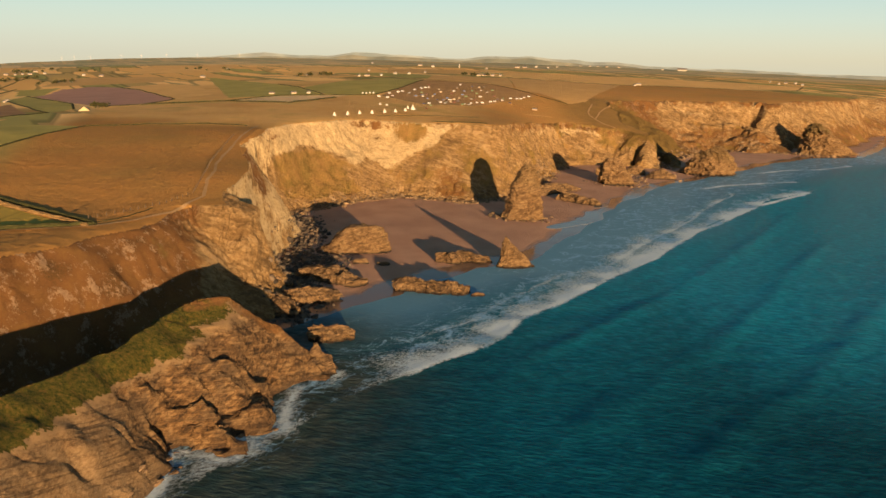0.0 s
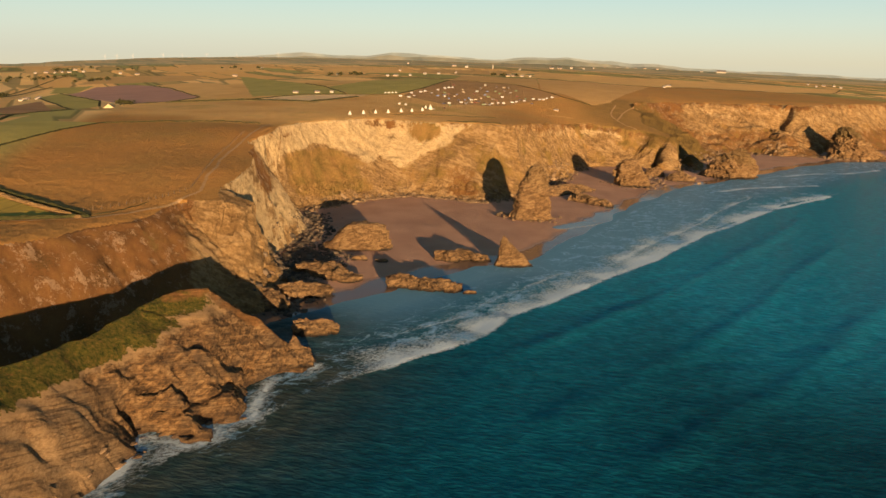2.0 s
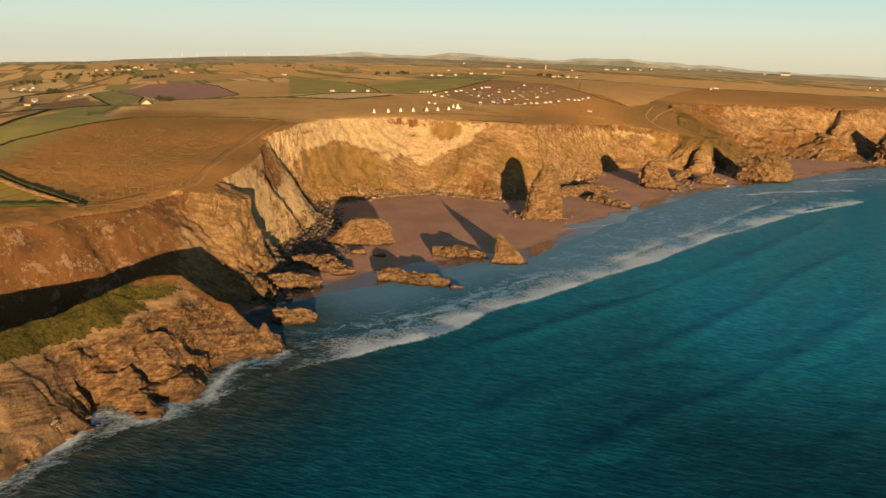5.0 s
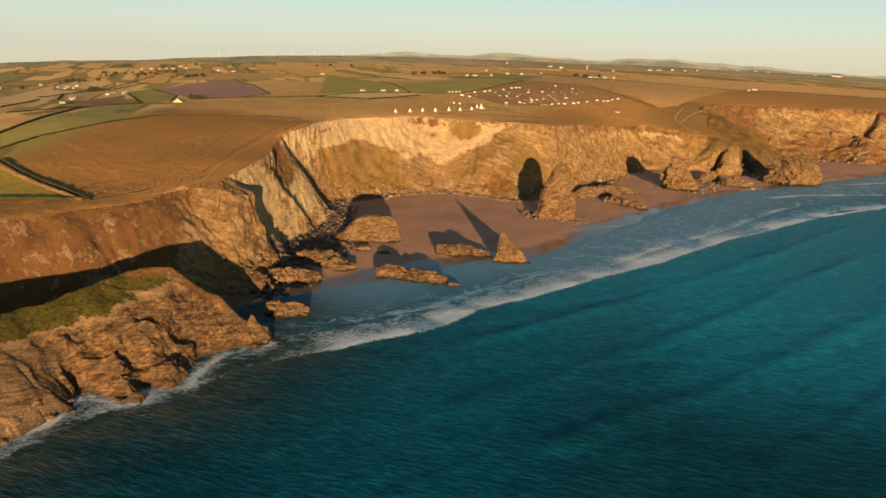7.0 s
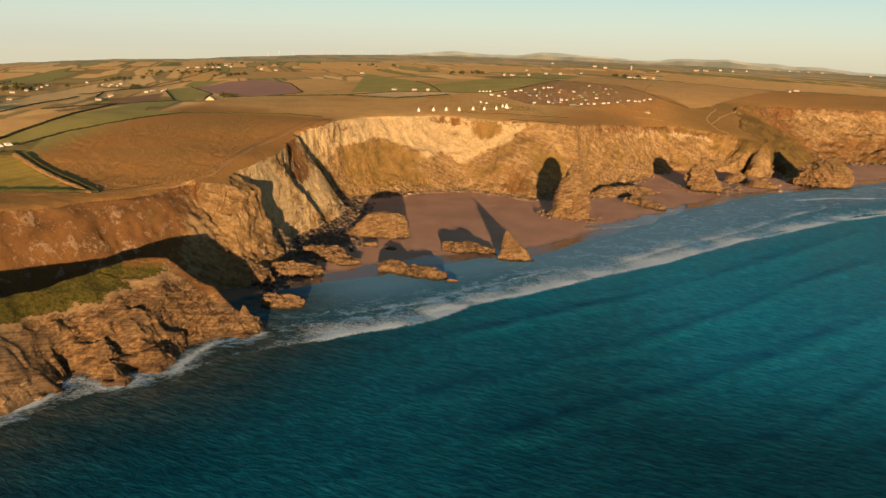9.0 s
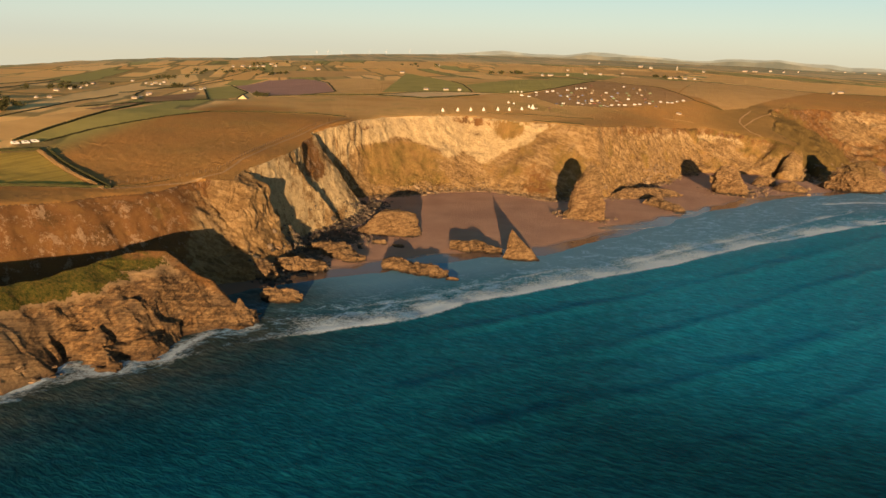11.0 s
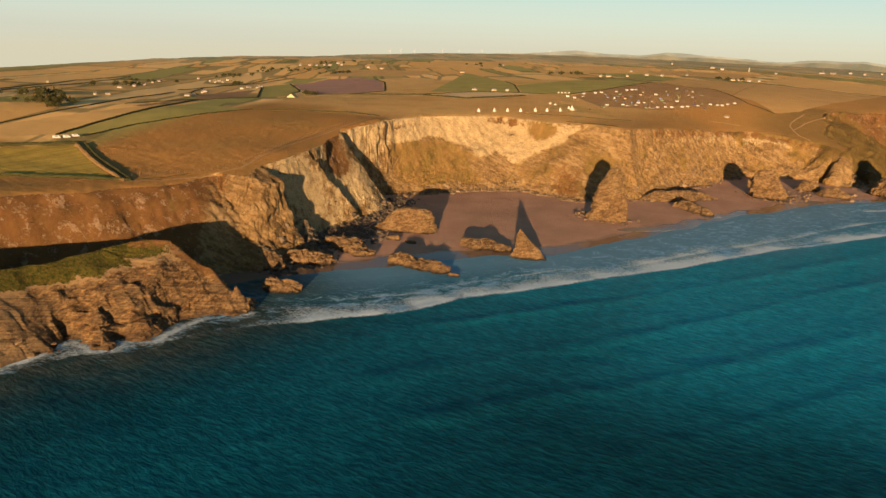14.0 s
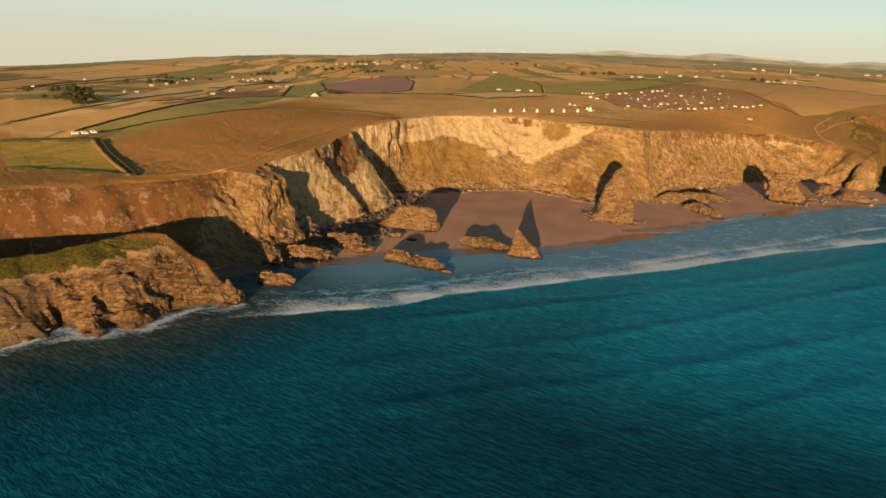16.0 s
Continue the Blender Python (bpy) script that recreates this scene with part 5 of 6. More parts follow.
FENCE = [(-138, 327), (-130, 342), (-119, 362), (-113, 381), (-117, 410), (-120, 430), (-125, 455), (-129, 485), (-132, 515), (-135, 550)]


def make_fence(line, gap):
    """Posts at even steps along a line, with two wires strung between them."""
    fence = base("fence", "weathered post and wire fence along the clifftop path", "fence")
    bm = bmesh.new()
    cone(bm, 0.16, 0.13, 1.5, (0, 0, 0.55), n=7)
    first = part("post", bm, FENCE_WOOD, fence)
    tops = []
    for a, b in zip(line[:-1], line[1:]):
        n = max(1, round(math.dist(a, b) / gap))
        tops += [(a[0] + (b[0] - a[0]) * k / n, a[1] + (b[1] - a[1]) * k / n) for k in range(n)]
    for k, (x, y) in enumerate(tops):
        post = first if k == 0 else new("post", first.data)
        post.parent = fence
        post.matrix_local = pose(x, y, land(x, y), 0, 0, 41 * k)
    for h in (0.6, 1.1):
        bm = bmesh.new()
        rows = []
        for x, y in tops:
            z = land(x, y) + h
            rows.append([bm.verts.new((x, y, z + 0.02)), bm.verts.new((x + 0.02, y, z - 0.015)), bm.verts.new((x - 0.02, y, z - 0.015))])
        for r0, r1 in zip(rows[:-1], rows[1:]):
            for j in range(3):
                bm.faces.new((r0[j], r0[(j + 1) % 3], r1[(j + 1) % 3], r1[j]))
        part("wire", bm, FENCE_WOOD, fence, "thin rusty wire")
    return fence


make_fence(FENCE, 4.0)

# ---- woods ----
def leafy(name, centres, label):
    """Clumps of crown leaves, joined."""
    rng = np.random.default_rng(5)
    v, f = [], []
    for x, y, r in centres:
        z0 = land(x, y)
        for _ in range(46):
            a, b, c = rng.normal(0, 0.42, 3)
            q = np.array([x + a * r, y + b * r, z0 + r * (0.75 + 0.5 * c)])
            s = r * rng.uniform(0.12, 0.26)
            for _ in range(3):
                p = q + rng.normal(0, s * 0.6, 3)
                d = rng.normal(0, 1, (4, 3)) * s * 0.7
                k = len(v)
                v += [p + d[0], p + d[1], p + d[2], p + d[3]]
                f += [(k, k + 1, k + 2), (k, k + 2, k + 3), (k, k + 3, k + 1), (k + 1, k + 3, k + 2)]
    ob = sheet(name, np.array(v), np.array(f), HEDGE, flat=True)
    return tagged(ob, label, "woodland", kind="stuff")


rng = np.random.default_rng(11)
spots = []
for (x, y), n, spread in (((-455, 560), 10, 14), ((-400, 520), 16, 10), ((-360, 492), 8, 6), ((-780, 1500), 18, 40), ((-740, 1235), 8, 20), ((-560, 1010), 4, 10), ((-560, 2030), 8, 40),
                          ((60, 1640), 8, 14), ((-250, 1625), 10, 20), ((-650, 1450), 6, 20), ((-330, 815), 4, 5), ((-900, 1900), 12, 40), ((-600, 830), 6, 12), ((-680, 960), 6, 16)):
    for _ in range(n):
        spots.append((x + rng.normal(0, spread), y + rng.normal(0, spread * 1.3), rng.uniform(2.5, 5.0)))
leafy("woodland", spots, "dark clumps of trees among the fields")

# ---- tents ----
CANVAS = make_plain("white_canvas", (0.62, 0.57, 0.49), 0.8, 0.06, size=0.8)
TIMBER = make_plain("tent_timber", (0.30, 0.20, 0.11), 0.8)
DARK = make_plain("dark_opening", (0.05, 0.045, 0.04), 0.9)
GLASS_DARK = make_plain("dark_window", (0.03, 0.035, 0.04), 0.15, 0.05)
RUBBER = make_plain("tyre", (0.03, 0.03, 0.03), 0.9)
WHITE = make_plain("white_paint", (0.54, 0.52, 0.49), 0.4, 0.04)
SLATE = make_plain("slate", (0.13, 0.12, 0.12), 0.8, 0.2)
RENDERED = make_plain("rendered_wall", (0.40, 0.35, 0.28), 0.9, 0.08, size=0.4)
STONE_WALL = make_plain("stone_wall", (0.38, 0.30, 0.21), 0.9, 0.2, size=0.7)


def make_tipi():
    ob = base("tipi", "white canvas tipi with pole tips standing on dry grass", "tent", "tipis on the clifftop")
    bm = bmesh.new()
    n, rows = 16, []
    for r, z in ((2.6, 0), (2.35, 0.5), (1.75, 1.9), (1.05, 3.4), (0.34, 4.9)):
        rows.append([bm.verts.new((r * (1 + 0.05 * (k % 2)) * math.cos(2 * math.pi * k / n), r * (1 + 0.05 * (k % 2)) * math.sin(2 * math.pi * k / n), z)) for k in range(n)])
    for a, b in zip(rows[:-1], rows[1:]):
        for k in range(n):
            bm.faces.new((a[k], a[(k + 1) % n], b[(k + 1) % n], b[k]))
    canvas = part("canvas", bm, CANVAS, ob)
    for k in range(6):
        bm = bmesh.new()
        a = 2 * math.pi * k / 6
        cone(bm, 0.05, 0.035, 1.5, (0.22 * math.cos(a), 0.22 * math.sin(a), 4.7), Euler((0.22 * math.sin(a), -0.22 * math.cos(a), 0)).to_matrix().to_4x4() @ Matrix.Rotation(math.pi, 4, "Z"), 6)
        part("pole", bm, TIMBER, ob)
    bm = bmesh.new()
    bm.faces.new([bm.verts.new(p) for p in ((-0.45, -2.62, 0.05), (0.45, -2.62, 0.05), (0.12, -1.95, 1.7), (-0.12, -1.95, 1.7))])
    part("door_flap", bm, DARK, canvas, "dark open door flap")
    return ob


TIPIS = [(-93, 717, 1.0), (-84, 734, 1.0), (-75, 745, 0.95), (-65, 753, 0.95), (-55, 767, 1.0), (-46, 775, 0.95), (-38, 793, 0.95), (-32, 815, 1.35)]
tipi = make_tipi()
for k, (x, y, s) in enumerate(TIPIS):
    t = tipi if k == 0 else copy_thing(tipi, pose(0, 0, 0))
    t.matrix_world = pose(x, y, land(x, y) - 0.2, 0, 0, 40 * k) @ Matrix.Scale(s * 0.68, 4)
small = copy_thing(tipi, pose(0, 0, 0))
small.matrix_world = pose(-37, 822, land(-37, 822) - 0.2) @ Matrix.Scale(0.62, 4)


def make_bell_tent():
    ob = base("bell_tent", "cream canvas bell tent on the clifftop", "tent", "bell tents")
    bm = bmesh.new()
    n, rows = 14, []
    for r, z in ((2.4, 0), (2.35, 0.8), (1.2, 1.9), (0.08, 3.0)):
        rows.append([bm.verts.new((r * math.cos(2 * math.pi * k / n), r * math.sin(2 * math.pi * k / n), z)) for k in range(n)])
    for a, b in zip(rows[:-1], rows[1:]):
        for k in range(n):
            bm.faces.new((a[k], a[(k + 1) % n], b[(k + 1) % n], b[k]))
    part("canvas", bm, CANVAS, ob)
    bm = bmesh.new()
    cone(bm, 0.05, 0.04, 0.7, (0, 0, 2.8), n=6)
    part("pole_tip", bm, TIMBER, ob)
    return ob


bell = make_bell_tent()
for k, (x, y) in enumerate([(-59, 852), (-66, 858), (-28, 1000), (-98, 1010), (-94, 1011), (-90, 1012), (-86, 1014)]):
    settle(bell if k == 0 else copy_thing(bell, pose(0, 0, 0)), x, y, 50 * k, 0.1, 0.6)


# ---- vehicles and small tents of the camp ----
def make_camper(paint, name, label, size):
    L, W, H = size
    ob = base(name, label, "camper", "campers on the camp field")
    bm = bmesh.new()
    box(bm, L * 0.74, W, H * 0.78, (-L * 0.12, 0, 0.45 + H * 0.39), bevel=0.12)
    box(bm, L * 0.28, W * 0.95, H * 0.42, (L * 0.36, 0, 0.45 + H * 0.21), bevel=0.15)
    body = part("body", bm, paint, ob)
    for y in (-W / 2 - 0.01, W / 2 + 0.01):
        bm = bmesh.new()
        box(bm, L * 0.4, 0.03, H * 0.22, (-L * 0.1, y, 0.45 + H * 0.52))
        part("side_window", bm, GLASS_DARK, body)
        for x in (-L * 0.3, L * 0.3):
            bm = bmesh.new()
            cone(bm, 0.34, 0.34, 0.22, (x, y - 0.11 if y > 0 else y + 0.33, 0.34), Matrix.Rotation(math.pi / 2, 4, "X"), 12)
            part("wheel", bm, RUBBER, ob)
    bm = bmesh.new()
    box(bm, 0.05, W * 0.8, H * 0.25, (L * 0.26, 0, 0.45 + H * 0.55), Matrix.Rotation(-0.5, 4, "Y"))
    part("windscreen", bm, GLASS_DARK, body)
    return ob


def make_caravan():
    ob = base("caravan", "white touring caravan parked on the camp field", "caravan", "caravans on the camp field")
    bm = bmesh.new()
    box(bm, 5.4, 2.2, 2.1, (0, 0, 1.5), bevel=0.35)
    body = part("body", bm, WHITE, ob)
    for y in (-1.11, 1.11):
        bm = bmesh.new()
        box(bm, 3.2, 0.03, 0.6, (0, y, 1.75))
        part("side_window", bm, GLASS_DARK, body)
        bm = bmesh.new()
        cone(bm, 0.32, 0.32, 0.2, (0, y + 0.1, 0.32), Matrix.Rotation(math.pi / 2, 4, "X"), 12)
        part("wheel", bm, RUBBER, ob)
    bm = bmesh.new()
    box(bm, 1.2, 0.15, 0.12, (3.2, 0, 0.5))
    part("tow_bar", bm, RUBBER, ob)
    return ob


def make_car(paint, name, label):
    ob = base(name, label, "car", "cars on the camp field")
    bm = bmesh.new()
    box(bm, 4.2, 1.75, 0.65, (0, 0, 0.65), bevel=0.15)
    part("body", bm, paint, ob)
    bm = bmesh.new()
    box(bm, 2.3, 1.5, 0.6, (-0.25, 0, 1.2), bevel=0.22)
    part("cabin", bm, GLASS_DARK, ob, "dark glazed cabin")
    for x in (-1.3, 1.3):
        for y in (-0.85, 0.85):
            bm = bmesh.new()
            cone(bm, 0.32, 0.32, 0.2, (x, y + 0.1, 0.32), Matrix.Rotation(math.pi / 2, 4, "X"), 12)
            part("wheel", bm, RUBBER, ob)
    return ob


def make_dome(paint, label):
    ob = base("dome_tent", label, "tent", "small tents on the camp field")
    bm = bmesh.new()
    bmesh.ops.create_uvsphere(bm, u_segments=12, v_segments=8, radius=1, matrix=Matrix.Diagonal((2.3, 1.6, 1.6, 1)))
    bmesh.ops.bisect_plane(bm, geom=bm.verts[:] + bm.edges[:] + bm.faces[:], plane_co=(0, 0, 0), plane_no=(0, 0, -1), clear_outer=True)
    part("flysheet", bm, paint, ob)
    bm = bmesh.new()
    box(bm, 1.4, 1.9, 0.9, (1.9, 0, 0.45), bevel=0.25)
    part("porch", bm, paint, ob)
    return ob


PAINT_GREY = make_plain("grey_car_paint", (0.16, 0.17, 0.18), 0.3)
PAINT_RED = make_plain("red_car_paint", (0.28, 0.04, 0.03), 0.3)
PAINT_BLUE = make_plain("blue_car_paint", (0.05, 0.09, 0.2), 0.3)
NYLON_GREEN = make_plain("green_nylon", (0.16, 0.24, 0.12), 0.7)
NYLON_BLUE = make_plain("blue_nylon", (0.14, 0.2, 0.34), 0.7)
NYLON_TAN = make_plain("tan_nylon", (0.5, 0.4, 0.28), 0.7)
models = [make_camper(WHITE, "camper_van", "white camper van parked on the camp field", (6.0, 2.1, 2.6)), make_caravan()]
CAMPERS = [(-76, 969), (-66, 961), (-67, 1009), (-58, 1031), (-54, 1047), (-40, 1071), (-28, 1109), (8, 1073), (18, 1191), (39, 1034), (-7, 945), (27, 969), (40, 986), (55, 1005), (65, 1020), (76, 1043),
           (89, 1051), (94, 1064), (101, 1078), (-19, 916), (34, 981), (3, 981), (-33, 1102), (-24, 1116), (50, 999), (84, 1047)]
for k, (x, y) in enumerate(CAMPERS):
    m = models[k % 2]
    ob = m if k < 2 else copy_thing(m, pose(0, 0, 0))
    settle(ob, x, y, 20 + 67 * k % 50, 0.1, 0.66)
car_models = [make_car(PAINT_GREY, "car", "dark grey car parked on the camp field"), make_car(PAINT_RED, "car", "red car parked on the camp field"), make_car(PAINT_BLUE, "car", "dark blue car parked on the camp field"),
              make_car(WHITE, "car", "white car parked on the camp field")]
CARS = [(-28, 1021), (-24, 1026), (-30, 1012), (-2, 944), (0, 958), (8, 963), (12, 978), (20, 959), (24, 957), (32, 1004), (33, 1168), (50, 1091), (49, 1162), (-25, 1178), (73, 1008), (43, 1110), (-45, 1030),
        (5, 1047), (-24, 906), (28, 1010), (12, 1129), (57, 1055), (-11, 972), (-32, 1094), (-30, 820), (-20, 840), (60, 1028), (-62, 985)]
for k, (x, y) in enumerate(CARS):
    m = car_models[k % 4]
    settle(m if k < 4 else copy_thing(m, pose(0, 0, 0)), x, y, 113 * k % 180, 0.1, 0.8)
dome_models = [make_dome(NYLON_GREEN, "green dome tent pitched on the camp field"), make_dome(NYLON_BLUE, "blue dome tent pitched on the camp field"), make_dome(NYLON_TAN, "tan dome tent pitched on the camp field")]
DOMES = [(-31, 1046), (-15, 1031), (4, 962), (17, 952), (-4, 980), (8, 994), (-17, 894), (21, 1084), (42, 1156), (67, 1042), (-36, 1000), (-17, 1008), (31, 1095), (18, 1045), (-10, 1088), (58, 1123), (0, 1000),
         (14, 1010), (22, 1030), (-22, 980), (-8, 1060), (36, 1070)]
for k, (x, y) in enumerate(DOMES):
    m = dome_models[k % 3]
    settle(m if k < 3 else copy_thing(m, pose(0, 0, 0)), x, y, 71 * k % 180, 0.1, 0.8)
van = make_camper(WHITE, "camper_van", "white camper van parked beside a field hedge", (5.2, 2.0, 2.3))
van["group"] = "vans beside the hedge"
for k, (x, y) in enumerate([(-243, 380), (-241, 386), (-240, 392)]):
    settle(van if k == 0 else copy_thing(van, pose(0, 0, 0)), x, y, 62, 0.1, 0.85)


# ---- farms and houses ----
def make_house(size, wall, label, name="farmhouse", category="house", chimney=True):
    L, W, H = size
    ob = base(name, label, category)
    bm = bmesh.new()
    box(bm, L, W, H + 1.5, (0, 0, H / 2 - 0.75))
    walls = part("wall", bm, wall, ob)
    bm = bmesh.new()
    rise, o = W * 0.42, 0.3
    v = [bm.verts.new(p) for p in ((-L / 2 - o, -W / 2 - o, H), (L / 2 + o, -W / 2 - o, H), (L / 2 + o, 0, H + rise), (-L / 2 - o, 0, H + rise), (-L / 2 - o, W / 2 + o, H), (L / 2 + o, W / 2 + o, H))]
    for q in ((0, 1, 2, 3), (3, 2, 5, 4), (0, 3, 4), (1, 5, 2), (0, 4, 5, 1)):
        bm.faces.new([v[i] for i in q])
    roof = part("roof", bm, SLATE, ob)
    for k in range(max(2, int(L / 4))):
        bm = bmesh.new()
        box(bm, 1.1, 0.06, 1.3, (-L / 2 + (k + 0.5) * L / max(2, int(L / 4)), -W / 2 - 0.02, H * 0.6))
        part("window", bm, GLASS_DARK, walls)
    if chimney:
        bm = bmesh.new()
        box(bm, 0.8, 0.8, 1.6, (L * 0.36, 0, H + rise + 0.3))
        part("chimney", bm, wall, roof)
    return ob


house_models = [make_house((12, 7, 5), RENDERED, "white rendered farmhouse with a slate roof"), make_house((18, 9, 4), STONE_WALL, "long stone barn with a slate roof", "barn", "barn", False),
                make_house((9, 7, 4), RENDERED, "small white cottage with a slate roof", "cottage")]
HOUSES_A = [(-878, 1690), (-872, 1722), (-865, 1775), (-893, 1891), (-826, 1789), (-646, 1444), (-631, 1461), (-662, 1668), (-477, 901), (-486, 933), (-479, 938), (-448, 790), (-443, 1580), (-635, 1057), (-633, 1074),
            (-853, 1720), (-849, 1773), (-705, 1690), (-509, 2024), (-260, 1617), (-201, 997), (-176, 997), (-159, 998), (-169, 1875), (-119, 1560), (-137, 1488), (-99, 1648), (-74, 1669), (-47, 1826), (57, 1625)]
HOUSES_B = [(69, 1641), (84, 1638), (100, 1666), (-293, 3406), (-91, 2820), (-45, 2626), (107, 2425), (-151, 1485), (224, 2830), (258, 2937), (315, 3136), (356, 3110), (433, 3480), (584, 4300), (665, 4420), (718, 4440),
            (760, 4450), (803, 4440), (863, 4430), (1004, 4100), (833, 2261), (794, 2095), (844, 2183), (872, 2193), (852, 2098), (313, 1461), (331, 1515), (100, 988), (-527, 585), (-514, 602), (-699, 805), (-555, 774)]
HOUSES_C = [(-581, 826), (-594, 859), (-450, 627), (-446, 639), (-390, 687), (-395, 703), (-436, 770), (-659, 1077), (-655, 1094), (-657, 1118), (-723, 1131), (-657, 947), (-687, 997), (-486, 929), (-485, 956)]
for k, (x, y) in enumerate(HOUSES_A + HOUSES_B + HOUSES_C):
    m = house_models[(k * 2 + k // 3) % 3] if k > 2 else house_models[k]
    ob = m if k < 3 else copy_thing(m, pose(0, 0, 0))
    far_away = math.hypot(x, y)
    size = 0.34 + (0.14 if far_away > 1400 else 0) + (0.3 if far_away > 2600 else 0)
    if far_away < 900 or (x, y) == (100, 988):
        size = 0.3
    ob.matrix_world = pose(x, y, land(x, y) + 0.1, 0, 0, (37 * k) % 60 - 30) @ Matrix.Scale(size, 4)
hall = make_house((40, 18, 7), RENDERED, "large white industrial hall near the horizon", "hall", "building", False)
settle(hall, 1076, 4030, -12)
FADED = make_plain("faded_canvas", (0.50, 0.36, 0.20), 0.9, 0.08)
barn = make_house((22, 14, 0.7), FADED, "tan canvas-roofed barn beside the purple crop", "canvas_barn", "barn", False)
for piece in barn.children:
    if piece.name.startswith("roof"):
        piece.data.materials[0] = FADED
settle(barn, -326, 778, 112, 0.9, 0.75)


# ---- turbines and a mast on the skyline ----
# white paint greyed to stand in for the haze of distance
HAZED_WHITE = make_plain("haze_greyed_white", (0.40, 0.39, 0.37), 0.6, 0.05)


def make_turbine():
    ob = base("wind_turbine", "white wind turbine standing still on the skyline", "wind turbine", "wind turbines")
    bm = bmesh.new()
    cone(bm, 1.3, 0.7, 38, (0, 0, -2), n=12)
    part("tower", bm, HAZED_WHITE, ob)
    bm = bmesh.new()
    box(bm, 1.8, 4, 1.8, (0, 0, 36.5), bevel=0.4)
    part("nacelle", bm, HAZED_WHITE, ob)
    for k in range(3):
        bm = bmesh.new()
        turn = Matrix.Translation((0, -2.3, 36.5)) @ Matrix.Rotation(2 * math.pi * k / 3 + 0.4, 4, "Y")
        bmesh.ops.create_cone(bm, cap_ends=True, segments=6, radius1=0.9, radius2=0.15, depth=17, matrix=turn @ Matrix.Translation((0, 0, 8.5)) @ Matrix.Diagonal((1, 0.35, 1, 1)))
        part("blade", bm, HAZED_WHITE, ob)
    return ob


turbine = make_turbine()
for k, (bearing_, far_) in enumerate(((-20.5, 4300), (-17.2, 4350), (-23.4, 4250), (-24.3, 4280), (-25.0, 4200), (-21.6, 4420), (-19.0, 4400), (-14.6, 4450))):
    x, y = 100 + far_ * math.sin(radians(bearing_)), -10 + far_ * math.cos(radians(bearing_))
    ob = turbine if k == 0 else copy_thing(turbine, pose(0, 0, 0))
    ob.matrix_world = pose(x, y, land(x, y) - 1, 0, 0, -bearing_) @ Matrix.Scale(0.6, 4)
mast = base("water_tower", "slim pale tower standing among far fields", "tower")
bm = bmesh.new()
cone(bm, 2.4, 1.8, 19, (0, 0, -2), n=12)
part("shaft", bm, RENDERED, mast)
bm = bmesh.new()
cone(bm, 2.6, 2.6, 2.4, (0, 0, 17), n=12)
part("head", bm, WHITE, mast)
settle(mast, 33, 2547, size=0.6)

# ---- boulders at the foot of the cliffs ----
def scree(name, line, count, spread, low, high, seed, material, label, slab=None):
    rng = np.random.default_rng(seed)
    ico = bmesh.new()
    bmesh.ops.create_icosphere(ico, subdivisions=1, radius=1)
    unit = np.array([v.co[:] for v in ico.verts])
    tri = np.array([[v.index for v in f.verts] for f in ico.faces])
    ico.free()
    lens = np.array([math.dist(a, b) for a, b in zip(line[:-1], line[1:])])
    ends = np.cumsum(lens) / lens.sum()
    v, f = [], []
    for _ in range(count):
        r = rng.random()
        k = int(np.searchsorted(ends, r))
        t = (r - (ends[k - 1] if k else 0)) / (ends[k] - (ends[k - 1] if k else 0))
        a, b = line[k], line[k + 1]
        x, y = a[0] + (b[0] - a[0]) * t, a[1] + (b[1] - a[1]) * t
        x, y = x + rng.normal(0, spread), y + rng.normal(0, spread)
        s = low * (high / low) ** (rng.random() ** 2.2)
        rot = np.array(Euler(rng.uniform(0, 6.3, 3)).to_matrix())
        shape_ = unit * (1 + rng.uniform(-0.28, 0.28, (len(unit), 1))) * rng.uniform(0.6, 1.2, 3) * s
        if slab is not None:
            rot = np.array(Euler((rng.normal(0.25, 0.15), rng.normal(-0.3, 0.15), radians(slab) + rng.normal(0, 0.25))).to_matrix())
            shape_ = np.sign(unit) * abs(unit) ** 0.6 * (1 + rng.uniform(-0.2, 0.2, (len(unit), 1))) * np.array([2.4, 1.1, 0.55]) * s
        f.append(tri + len(unit) * len(v))
        v.append(shape_ @ rot.T * (1, 1, 0.75) + (x, y, land(x, y) + 0.1 * s))
    return tagged(sheet(name, np.concatenate(v), np.concatenate(f), material, flat=True), label, "boulders", kind="stuff")


g = Graph("boulder_rock", 0.9, spec=0.2)
c = g.ramp(g.island(), (0.0, (0.10, 0.07, 0.045)), (0.5, (0.26, 0.17, 0.095)), (1.0, (0.40, 0.28, 0.16)))
g.put("Base Color", g.mix(g.ramp(g.noise(1.2, 5, 0.7), (0.4, 0.0), (0.7, 0.5)), c, (0.08, 0.06, 0.04)))
g.bump(g.noise(2.0, 4, 0.7), 1.0, 0.5)
BOULDER = g.mat
# boulders where the cliff's shade falls; the shade is in their colour
g = Graph("shaded_boulder_rock", 0.85, spec=0.25)
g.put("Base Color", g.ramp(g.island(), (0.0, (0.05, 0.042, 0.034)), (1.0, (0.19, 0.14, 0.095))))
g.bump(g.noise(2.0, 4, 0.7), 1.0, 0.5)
SHADED_BOULDER = g.mat
g = Graph("crag_rock", 0.9, spec=0.2)
c = g.ramp(g.island(), (0.0, (0.16, 0.105, 0.06)), (0.5, (0.30, 0.195, 0.11)), (1.0, (0.42, 0.28, 0.15)))
g.put("Base Color", g.mix(g.ramp(g.noise(1.4, 5, 0.7), (0.42, 0.0), (0.65, 0.7)), c, (0.07, 0.05, 0.035)))
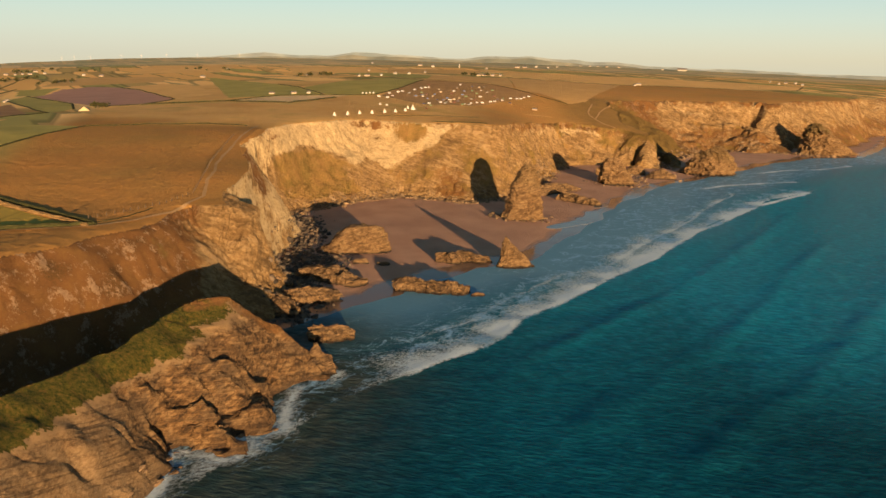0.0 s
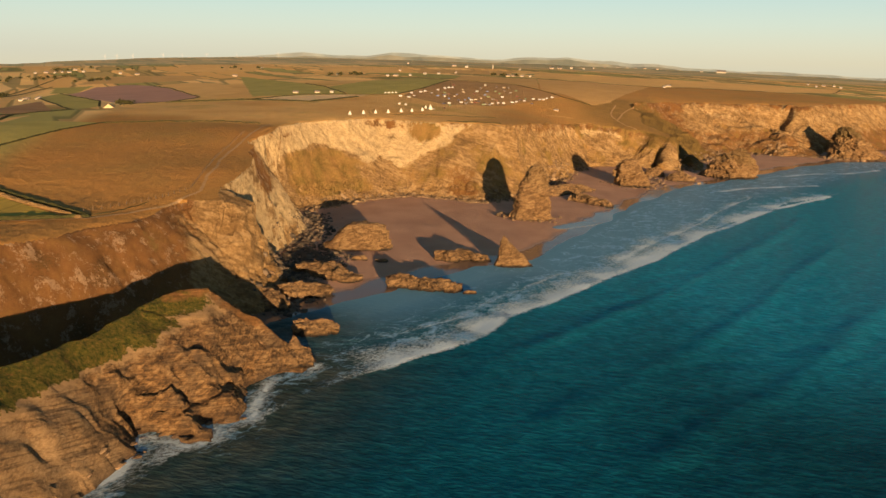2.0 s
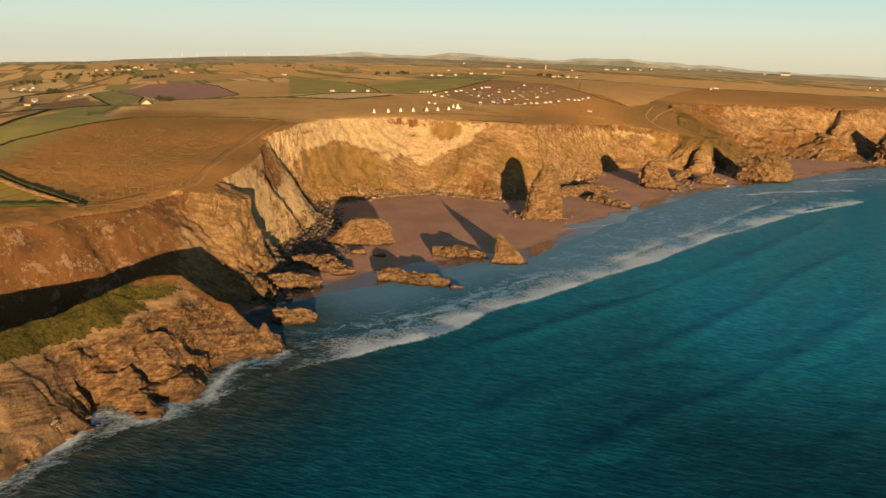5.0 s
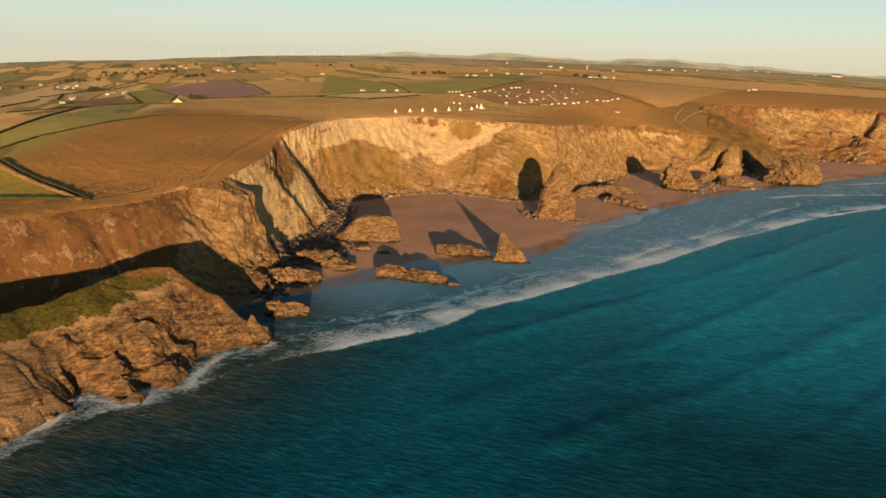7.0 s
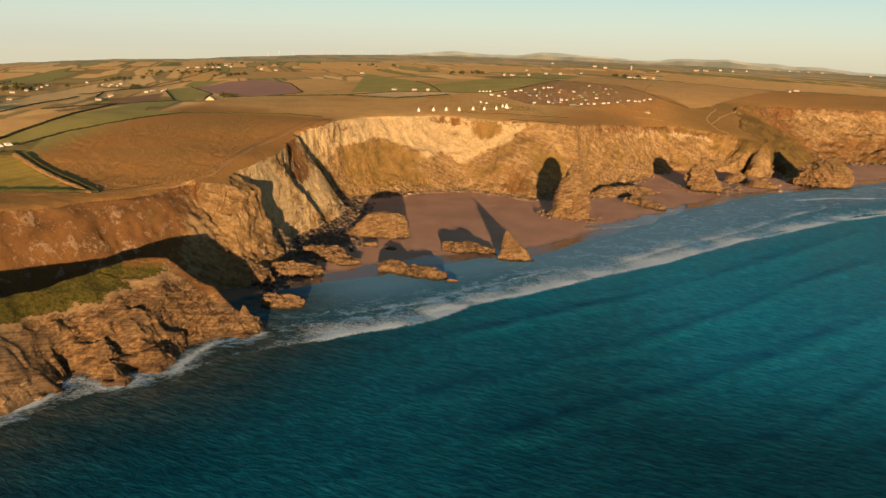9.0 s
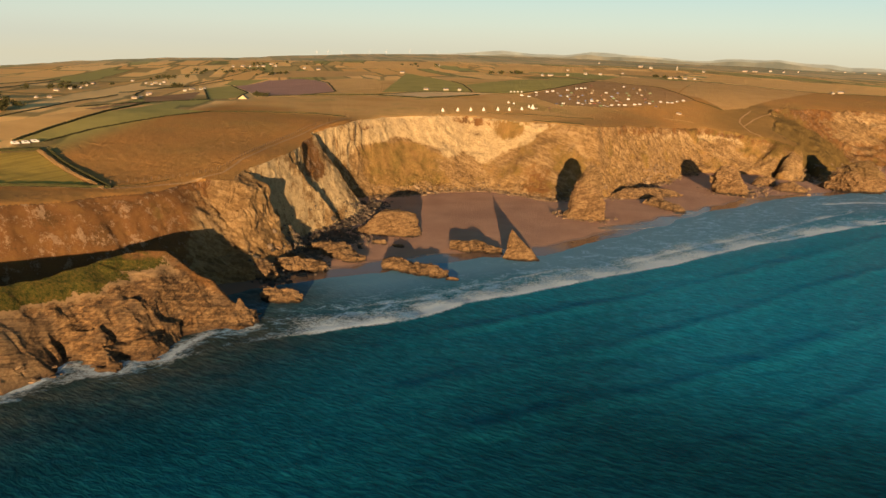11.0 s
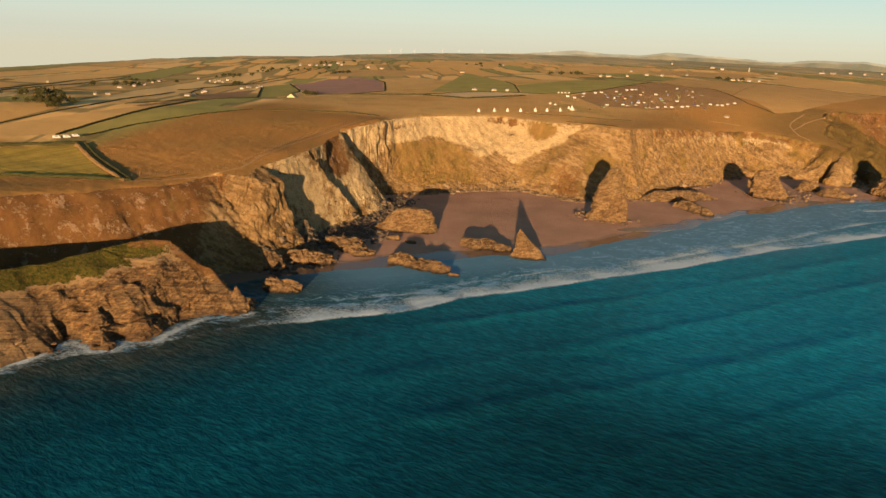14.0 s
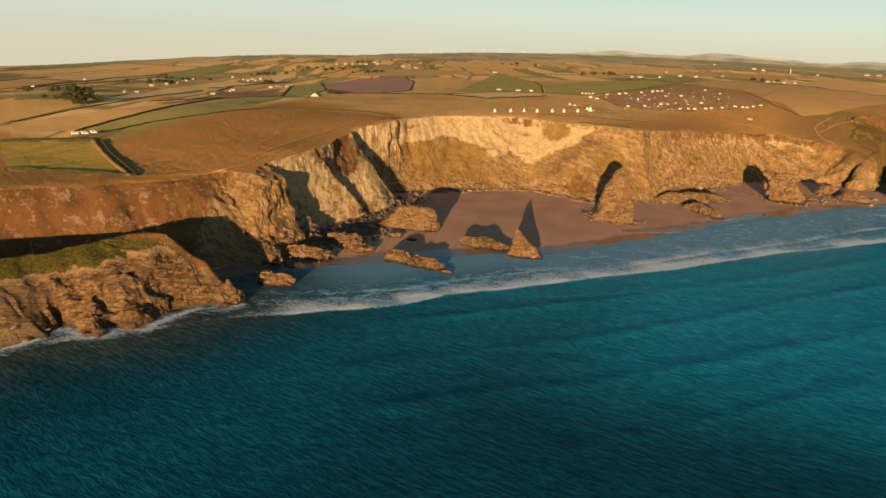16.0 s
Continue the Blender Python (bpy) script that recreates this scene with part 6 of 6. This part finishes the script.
g.bump(g.noise(2.0, 4, 0.7), 1.0, 0.5)
REEF_BLOCK = g.mat
scree("scree", [(-104, 574), (-86, 606), (-64, 638), (-38, 664), (-6, 655), (18, 646), (42, 668)], 1500, 3.5, 0.4, 2.2, 21, BOULDER, "heap of tan boulders along the cliff foot")
scree("scree", [(-70, 374), (-74, 400), (-78, 430), (-80, 470), (-84, 520), (-92, 560)], 1700, 5.5, 0.4, 2.4, 22, SHADED_BOULDER, "boulders at the foot of the cliff, coloured dark for shade")
scree("scree", [(-66, 398), (-64, 430), (-66, 455)], 800, 7, 0.4, 2.0, 23, SHADED_BOULDER, "boulders on the beach, coloured dark for shade")
scree("scree", [(42, 668), (63, 688), (80, 745), (94, 810), (110, 870), (128, 902)], 900, 4.5, 0.5, 2.6, 24, BOULDER, "heap of brown boulders along the cliff foot")
scree("scree", [(38, 598), (44, 588), (56, 584), (68, 590)], 140, 4, 0.5, 2.4, 25, BOULDER, "tumbled rocks round the foot of a sea stack")
scree("scree", [(-60, 345), (-68, 352), (-62, 365), (-56, 380)], 500, 5, 0.4, 2.2, 26, SHADED_BOULDER, "wet boulders below the headland, coloured dark for shade")
scree("scree", SPUR[2:15], 110, 1.5, 0.5, 1.5, 31, REEF_BLOCK, "broken slabs along the waterline of the headland", slab=62)
scree("scree", [(-66, 352), (-69, 366), (-71, 384), (-80, 398)], 420, 3.0, 0.4, 2.2, 33, REEF_BLOCK, "loose tan crags at the foot of a cliff buttress")
scree("scree", [(140, 790), (165, 770), (190, 840), (225, 850)], 260, 9, 0.5, 2.2, 27, BOULDER, "brown rocks scattered on the tide line")
scree("scree", [(232, 915), (262, 1000), (320, 1095), (395, 1140), (450, 1120), (500, 1110)], 700, 6, 0.7, 3.5, 28, BOULDER, "brown boulders along the far cliff foot")

# ---- tide pools ----
POOL = make_plain("pool_water", (0.17, 0.18, 0.18), 0.15, 0.1)


def tide_pool(ring):
    for _ in range(3):
        ring = [(a[0] * k + b[0] * (1 - k), a[1] * k + b[1] * (1 - k)) for a, b in zip(ring, ring[1:] + ring[:1]) for k in (0.75, 0.25)]
    bm = bmesh.new()
    top = [bm.verts.new((x + 2.0 * noise.noise((x / 3, y / 3, 1)), y + 2.0 * noise.noise((x / 3, y / 3, 7)), land(x, y) + 0.08)) for x, y in ring]
    low = [bm.verts.new((v.co.x, v.co.y, v.co.z - 0.6)) for v in top]
    bm.faces.new(top)
    for k in range(len(top)):
        bm.faces.new((top[k], top[k - 1], low[k - 1], low[k]))
    bmesh.ops.recalc_face_normals(bm, faces=bm.faces[:])
    mesh = bpy.data.meshes.new("tide_pool")
    bm.to_mesh(mesh)
    bm.free()
    mesh.materials.append(POOL)
    return tagged(new("tide_pool", mesh), "shallow tide pool shining on the sand", "tide pool", "tide pools")


for ring in ([(66, 562), (80, 579), (100, 596), (106, 590), (88, 571), (74, 557)], [(112, 648), (120, 668), (130, 676), (126, 654)]):
    tide_pool(ring)
